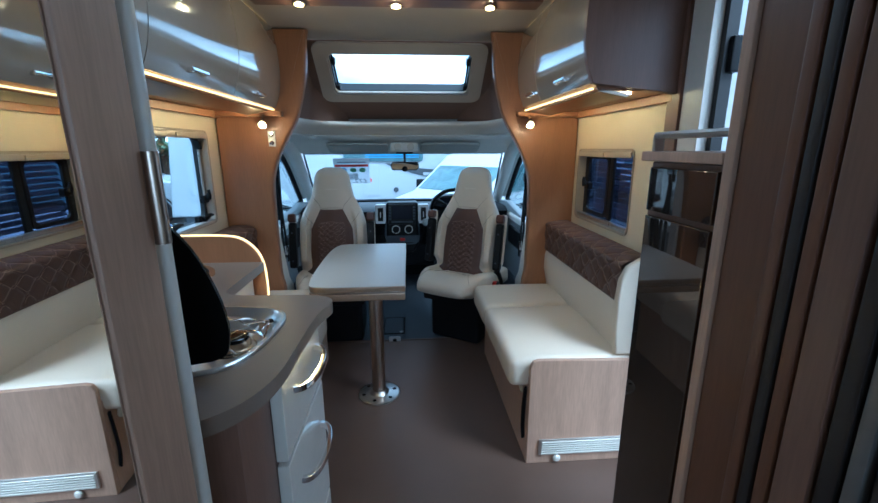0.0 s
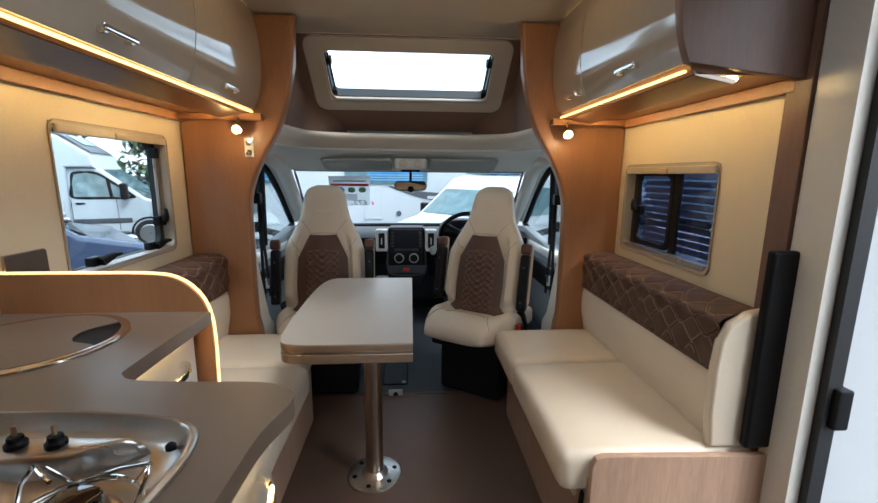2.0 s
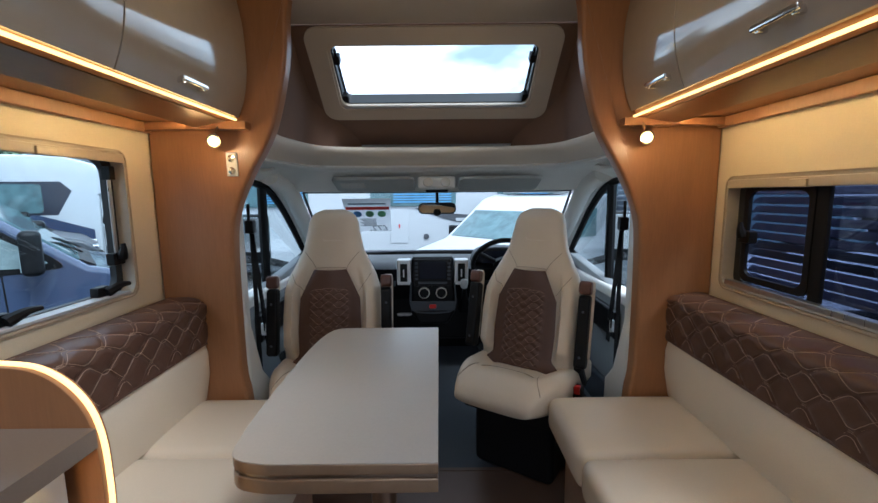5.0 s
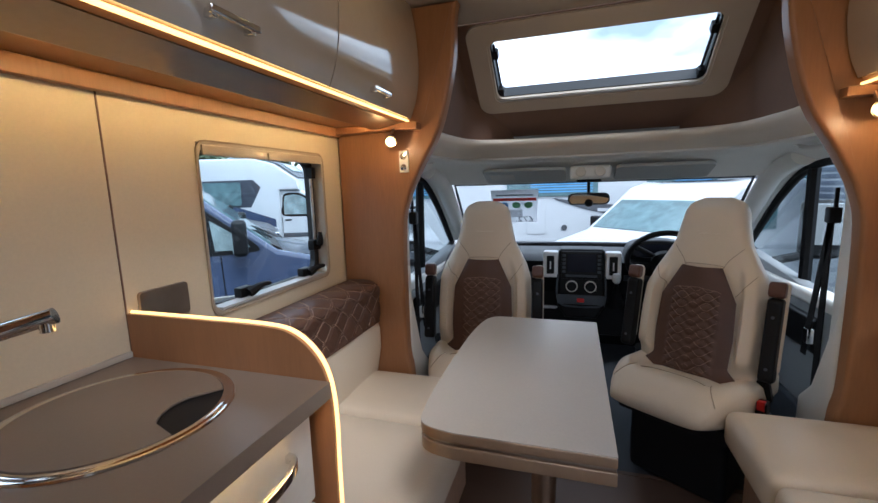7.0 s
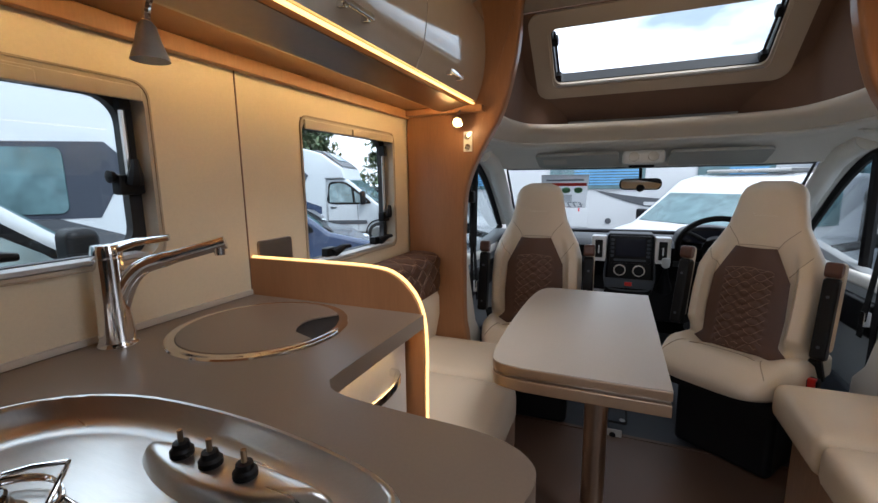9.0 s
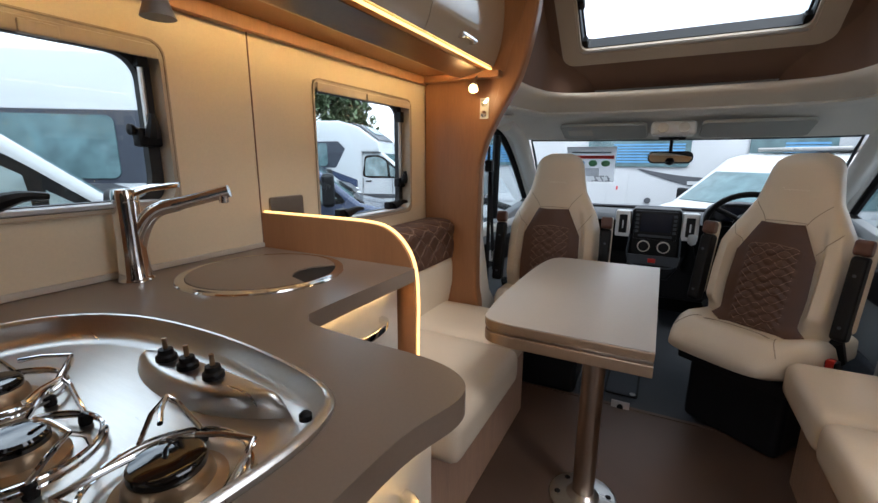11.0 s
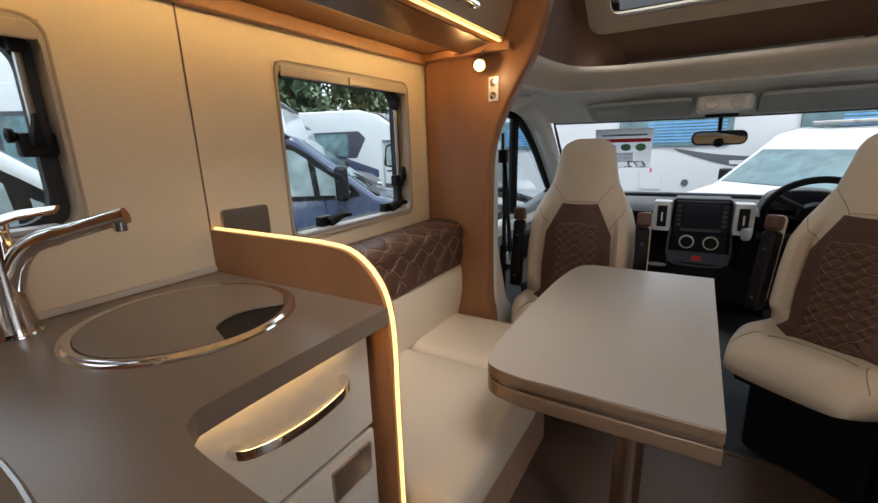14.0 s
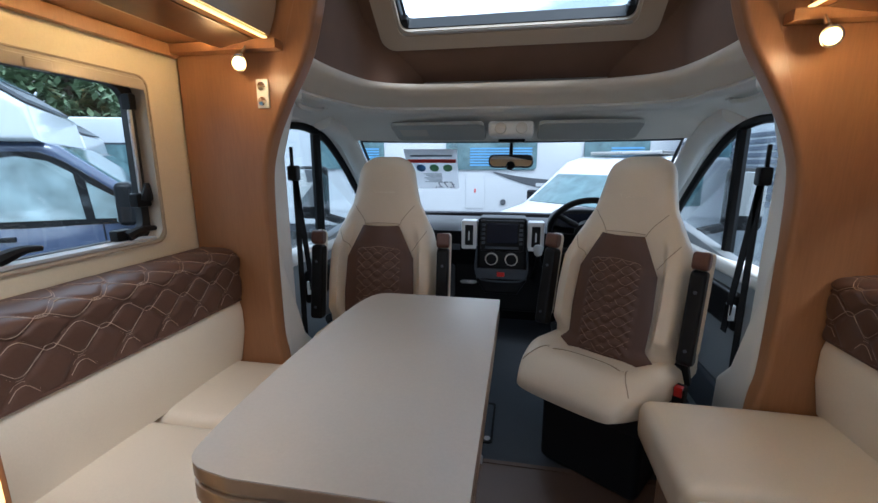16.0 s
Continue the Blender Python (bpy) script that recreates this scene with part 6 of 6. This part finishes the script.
        part("side_moulding", cube(min(s * 0.955, s * 0.975), max(s * 0.955, s * 0.975), -1.05, 0.10, 0.62, 0.74, 0.012), VAN_GREY if paint is VAN_WHITE else STEEL, m)
        part("arch", turned(ring_slab([(0.40 * math.cos(i * 0.19635), 0.40 * math.sin(i * 0.19635)) for i in range(32)], [(0.36 * math.cos(i * 0.19635), 0.36 * math.sin(i * 0.19635)) for i in range(32)], "x", s * 0.955, s * 0.972), Matrix.Translation((0, 0.45, 0.36))), BLACK, m)
        part("cab_body_joint", cube(min(s * 0.955, s * 1.0), max(s * 0.955, s * 1.0), -1.13, -1.095, 0.4, 1.94, 0.008), VAN_GREY, m)
        h = part("mirror", cube(s * 1.12 - 0.10, s * 1.12 + 0.10, -0.04, 0.11, 1.20, 1.60, 0.05, 4), BLACK, m)
        part("mirror_glass", cube(s * 1.12 - 0.075, s * 1.12 + 0.075, -0.046, -0.038, 1.24, 1.42, 0.004), SIDE_GLASS, h, "mirror glass with its reflection as pale colour")
        part("arm", tube([(s * 0.95, 0.05, 1.25), (s * 1.08, 0.05, 1.28)], 0.03, 8), BLACK, h)
        part("headlight", cube(min(s * 0.62, s * 0.94), max(s * 0.62, s * 0.94), 1.02, 1.19, 0.80, 0.98, 0.03), CHROME, m)
        part("window", slab(rounded(-3.2, -2.1, 1.55, 2.2, 0.08), "x", min(s * 1.078, s * 1.10), max(s * 1.078, s * 1.10), 0.006), VAN_GLASS, m)
        part("window", slab(rounded(-5.2, -4.2, 1.55, 2.15, 0.08), "x", min(s * 1.078, s * 1.10), max(s * 1.078, s * 1.10), 0.006), VAN_GLASS, m)
        if band:
            part("window_band", slab([(-length + 0.3, 1.50), (-length + 0.3, 2.22), (-1.75, 2.26), (-1.55, 2.05), (-1.85, 1.50)], "x", min(s * 1.079, s * 1.085), max(s * 1.079, s * 1.085)), NAVY, m, "dark band between the windows")
            part("stripe", slab([(-length + 0.1, 1.0), (-length + 0.1, 1.45), (-2.2, 1.5), (-1.2, 1.15), (-1.2, 0.95)], "x", min(s * 1.079, s * 1.087), max(s * 1.079, s * 1.087)), band, m)
        for y in (0.45, -length + 1.6):
            wh = part("wheel", turned(lathe([(0.12, -0.11), (0.32, -0.11), (0.34, -0.06), (0.34, 0.06), (0.32, 0.11), (0.12, 0.11)], (0, 0, 0), 28), Matrix.Translation((s * 0.90, y, 0.34)) @ Euler((0, radians(90), 0)).to_matrix().to_4x4()), RUBBER, m)
            part("rim", turned(lathe([(0.03, 0.0), (0.21, 0.012), (0.23, 0.0)], (0, 0, 0), 20), Matrix.Translation((s * 1.01, y, 0.34)) @ Euler((0, radians(90 * s), 0)).to_matrix().to_4x4()), STEEL, wh)
    part("grille", cube(-0.5, 0.5, 1.2, 1.26, 0.45, 0.75, 0.03), BLACK, m)
    part("skylight", slab([(-0.80, 2.49), (-1.10, 2.70), (-1.09, 2.715), (-0.79, 2.505)], "x", -0.5, 0.5), VAN_GLASS, m)
    m.matrix_world = pose(at[0], at[1], GROUND, 0, 0, turn)
    return m


def van(at, turn, label):
    """A small white panel van, nose towards +y."""
    m = thing("panel_van", label, "van", (0, 0, 0), group="parked vans")
    p = [(-4.2, 0.35), (-4.2, 1.75), (-4.05, 1.85), (-1.3, 1.88), (-0.95, 1.80), (-0.05, 1.18), (0.75, 1.0), (0.98, 0.82), (1.02, 0.40), (0.9, 0.3)]
    part("body", slab(p, "x", -0.88, 0.88, 0.08, 3), VAN_WHITE, m)
    part("windscreen", slab([(-0.93, 1.75), (-0.12, 1.205), (-0.10, 1.225), (-0.92, 1.775)], "x", -0.76, 0.76), VAN_GLASS, m)
    for s in (-1, 1):
        part("side_window", slab([(-1.75, 1.2), (-1.75, 1.65), (-1.05, 1.68), (-0.35, 1.22)], "x", min(s * 0.875, s * 0.89), max(s * 0.875, s * 0.89), 0.004), VAN_GLASS, m)
        part("mirror", cube(s * 1.0 - 0.09, s * 1.0 + 0.09, -0.45, -0.33, 1.18, 1.36, 0.03, 3), BLACK, m)
        part("headlight", cube(min(s * 0.55, s * 0.86), max(s * 0.55, s * 0.86), 0.80, 0.97, 0.75, 0.92, 0.03), CHROME, m)
        for y in (0.2, -3.2):
            part("wheel", turned(lathe([(0.12, -0.1), (0.30, -0.1), (0.31, -0.05), (0.31, 0.05), (0.30, 0.1), (0.12, 0.1)], (0, 0, 0), 24), Matrix.Translation((s * 0.82, y, 0.31)) @ Euler((0, radians(90), 0)).to_matrix().to_4x4()), RUBBER, m)
    part("roof_rack", cube(-0.6, 0.6, -3.0, -1.2, 1.90, 1.95, 0.01), STEEL, m)
    m.matrix_world = pose(at[0], at[1], GROUND, 0, 0, turn)
    return m


def caravan(label):
    """A long white caravan side with lockers, windows and graphics, across the view ahead."""
    c = thing("caravan", label, "caravan", (-1.0, 10.5, GROUND))
    part("body", slab([(-5.6, -0.25), (-5.4, 1.9), (-4.9, 2.15), (2.6, 2.15), (3.3, 1.6), (3.6, 0.2), (3.3, -0.25)], "y", 10.5, 12.6, 0.06, 3), VAN_WHITE, c)
    part("skirt", cube(-5.3, 3.2, 10.55, 12.5, -0.42, -0.25, 0.02), VAN_GREY, c)
    part("wheel", turned(lathe([(0.1, -0.1), (0.30, -0.1), (0.31, 0.1), (0.1, 0.1)], (0, 0, 0), 24), Matrix.Translation((0.2, 10.62, GROUND + 0.31)) @ Euler((radians(90), 0, 0)).to_matrix().to_4x4()), RUBBER, c)
    for x0, x1 in ((-4.4, -2.9), (-1.55, 0.30), (1.2, 2.4)):
        w = part("window", slab(rounded(x0, x1, 1.02, 1.62, 0.08), "y", 10.46, 10.5, 0.008), VAN_GLASS, c)
        for i in range(7):
            part("blind_slat", cube(x0 + 0.5, x1 - 0.1, 10.452, 10.459, 1.10 + i * 0.055, 1.13 + i * 0.055), SKY_BLUE, w)
    part("locker", slab(rounded(-1.13, -0.74, 0.22, 0.94, 0.03), "y", 10.482, 10.5, 0.006), VAN_WHITE, c)
    part("locker_latch", cube(-0.95, -0.92, 10.475, 10.483, 0.55, 0.63, 0.004), RED, c)
    part("filler_cap", turned(lathe([(0.06, 0), (0.06, 0.02), (0.05, 0.025)], (0, 0, 0), 20), Matrix.Translation((-0.35, 10.5, 0.36)) @ Euler((radians(90), 0, 0)).to_matrix().to_4x4()), VAN_GREY, c)
    part("graphic", slab([tuple(p)[:2] for p in curve([(-0.6, 0.98, 0), (0.2, 0.86, 0), (1.4, 0.80, 0), (3.2, 0.88, 0), (3.2, 0.66, 0), (1.4, 0.58, 0), (0.3, 0.68, 0)], 4, True)], "y", 10.488, 10.5), VAN_GREY, c, "dark swoosh graphic")
    part("lettering_bar", cube(0.30, 0.75, 10.484, 10.488, 0.69, 0.76), VAN_WHITE, c)
    return c


# pale mottled colour paints reflections onto the side panes and mirrors
SIDE_GLASS = mat("side glass with reflections in colour", (0.22, 0.28, 0.29), 0.04, var=0.45, scale=2.2, fine=5, bump=0.0, coat=0.15, spec=0.35)
RIB_BLUE = mat("slate blue cladding", (0.10, 0.115, 0.15), 0.4, var=0.08, bump=0.0)
SKY_BLUE = mat("blue blind", (0.10, 0.30, 0.55), 0.4, bump=0.0)
motorhome((-4.42, 5.75), -48, VAN_BLUE, "parked motorhome with a blue cab and white body", VAN_GREY)
motorhome((-3.98, 2.45), -6, VAN_WHITE, "parked white motorhome beside the kitchen window", VAN_GREY)
motorhome((-8.2, 9.4), -50, VAN_GREY, "white motorhome with a dark cab farther back", VAN_GREY)
motorhome((-7.4, 12.6), -70, VAN_WHITE, "white motorhome parked behind the others", VAN_BLUE)
van((0.55, 7.55), 131, "white panel van parked in front of the windscreen")
caravan("long white caravan with blue blinds and a dark graphic")
motorhome((5.2, 12.4), 140, VAN_GREY, "dark motorhome behind the white van", VAN_GREY)
east = motorhome((4.05, 6.4), 180, VAN_WHITE, "white motorhome seen through the entrance door", None, 6.5)
for i in range(11):
    part("side_rib", cube(1.080, 1.096, -6.2, -0.9, 1.26 + i * 0.085, 1.32 + i * 0.085, 0.006), RIB_BLUE, east).location = (0, 0, 0)
for z0, z1 in ((2.52, 2.535), (2.74, 2.78)):
    part("roof_moulding", cube(1.080, 1.094, -6.2, -1.5, z0, z1, 0.004), VAN_GREY, east).location = (0, 0, 0)


def conifer(at, height, seed, label):
    """A dark evergreen: a tapered trunk, drooping limbs and many small sprays."""
    rnd = random.Random(seed)
    t = thing("conifer_tree", label, "tree", (at[0], at[1], GROUND), group="evergreen trees")
    x, y = at
    part("trunk", tube([(x, y, GROUND), (x + 0.05, y, GROUND + height * 0.5), (x, y + 0.05, GROUND + height)], [0.20, 0.12, 0.02], 8), BARK, t)
    limbs, crown = bmesh.new(), bmesh.new()
    for i in range(70):
        z = GROUND + height * (0.12 + 0.86 * rnd.random())
        f = 1 - (z - GROUND) / height
        r = (0.3 + 2.3 * f) * (0.7 + 0.5 * rnd.random())
        a = rnd.random() * 6.283
        end = Vector((x + r * math.cos(a), y + r * math.sin(a), z - 0.25 * r))
        start = Vector((x, y, z))
        tube([start, (start + end) / 2 + Vector((0, 0, 0.08)), end], [0.03, 0.02, 0.006], 5, bm=limbs)
        for j in range(60):
            p = start.lerp(end, 0.25 + 0.78 * rnd.random()) + Vector((rnd.gauss(0, 0.16), rnd.gauss(0, 0.16), rnd.gauss(-0.05, 0.10)))
            d = Vector((rnd.gauss(0, 1), rnd.gauss(0, 1), rnd.gauss(-0.3, 0.5))).normalized() * (0.14 + 0.16 * rnd.random())
            s = d.cross(Vector((0, 0, 1))).normalized() * 0.08
            v = [crown.verts.new(q) for q in (p - d, p + s, p + d, p - s)]
            crown.faces.new(v)
    part("limbs", limbs, BARK, t)
    part("crown", crown, NEEDLES, t)
    return t


BARK = mat("bark", (0.10, 0.075, 0.055), 0.9, var=0.3, bump=0.3)
NEEDLES = mat("dark green needles", (0.12, 0.17, 0.09), 0.7, var=0.35, scale=2, fine=12, bump=0.0)
for k, (x, y, h) in enumerate(((-13.0, 9.5, 6.5), (-15.0, 12.0, 7.5), (-16.5, 15.5, 7.0), (-13.5, 17.5, 6.0), (-11.0, 20.5, 5.5), (-12.2, 11.6, 6.0), (-14.6, 14.2, 6.6), (-19.0, 11.0, 8.0), (-12.8, 15.0, 5.6))):
    conifer((x, y), h, k + 3, "dark green evergreen tree behind the parked vehicles")
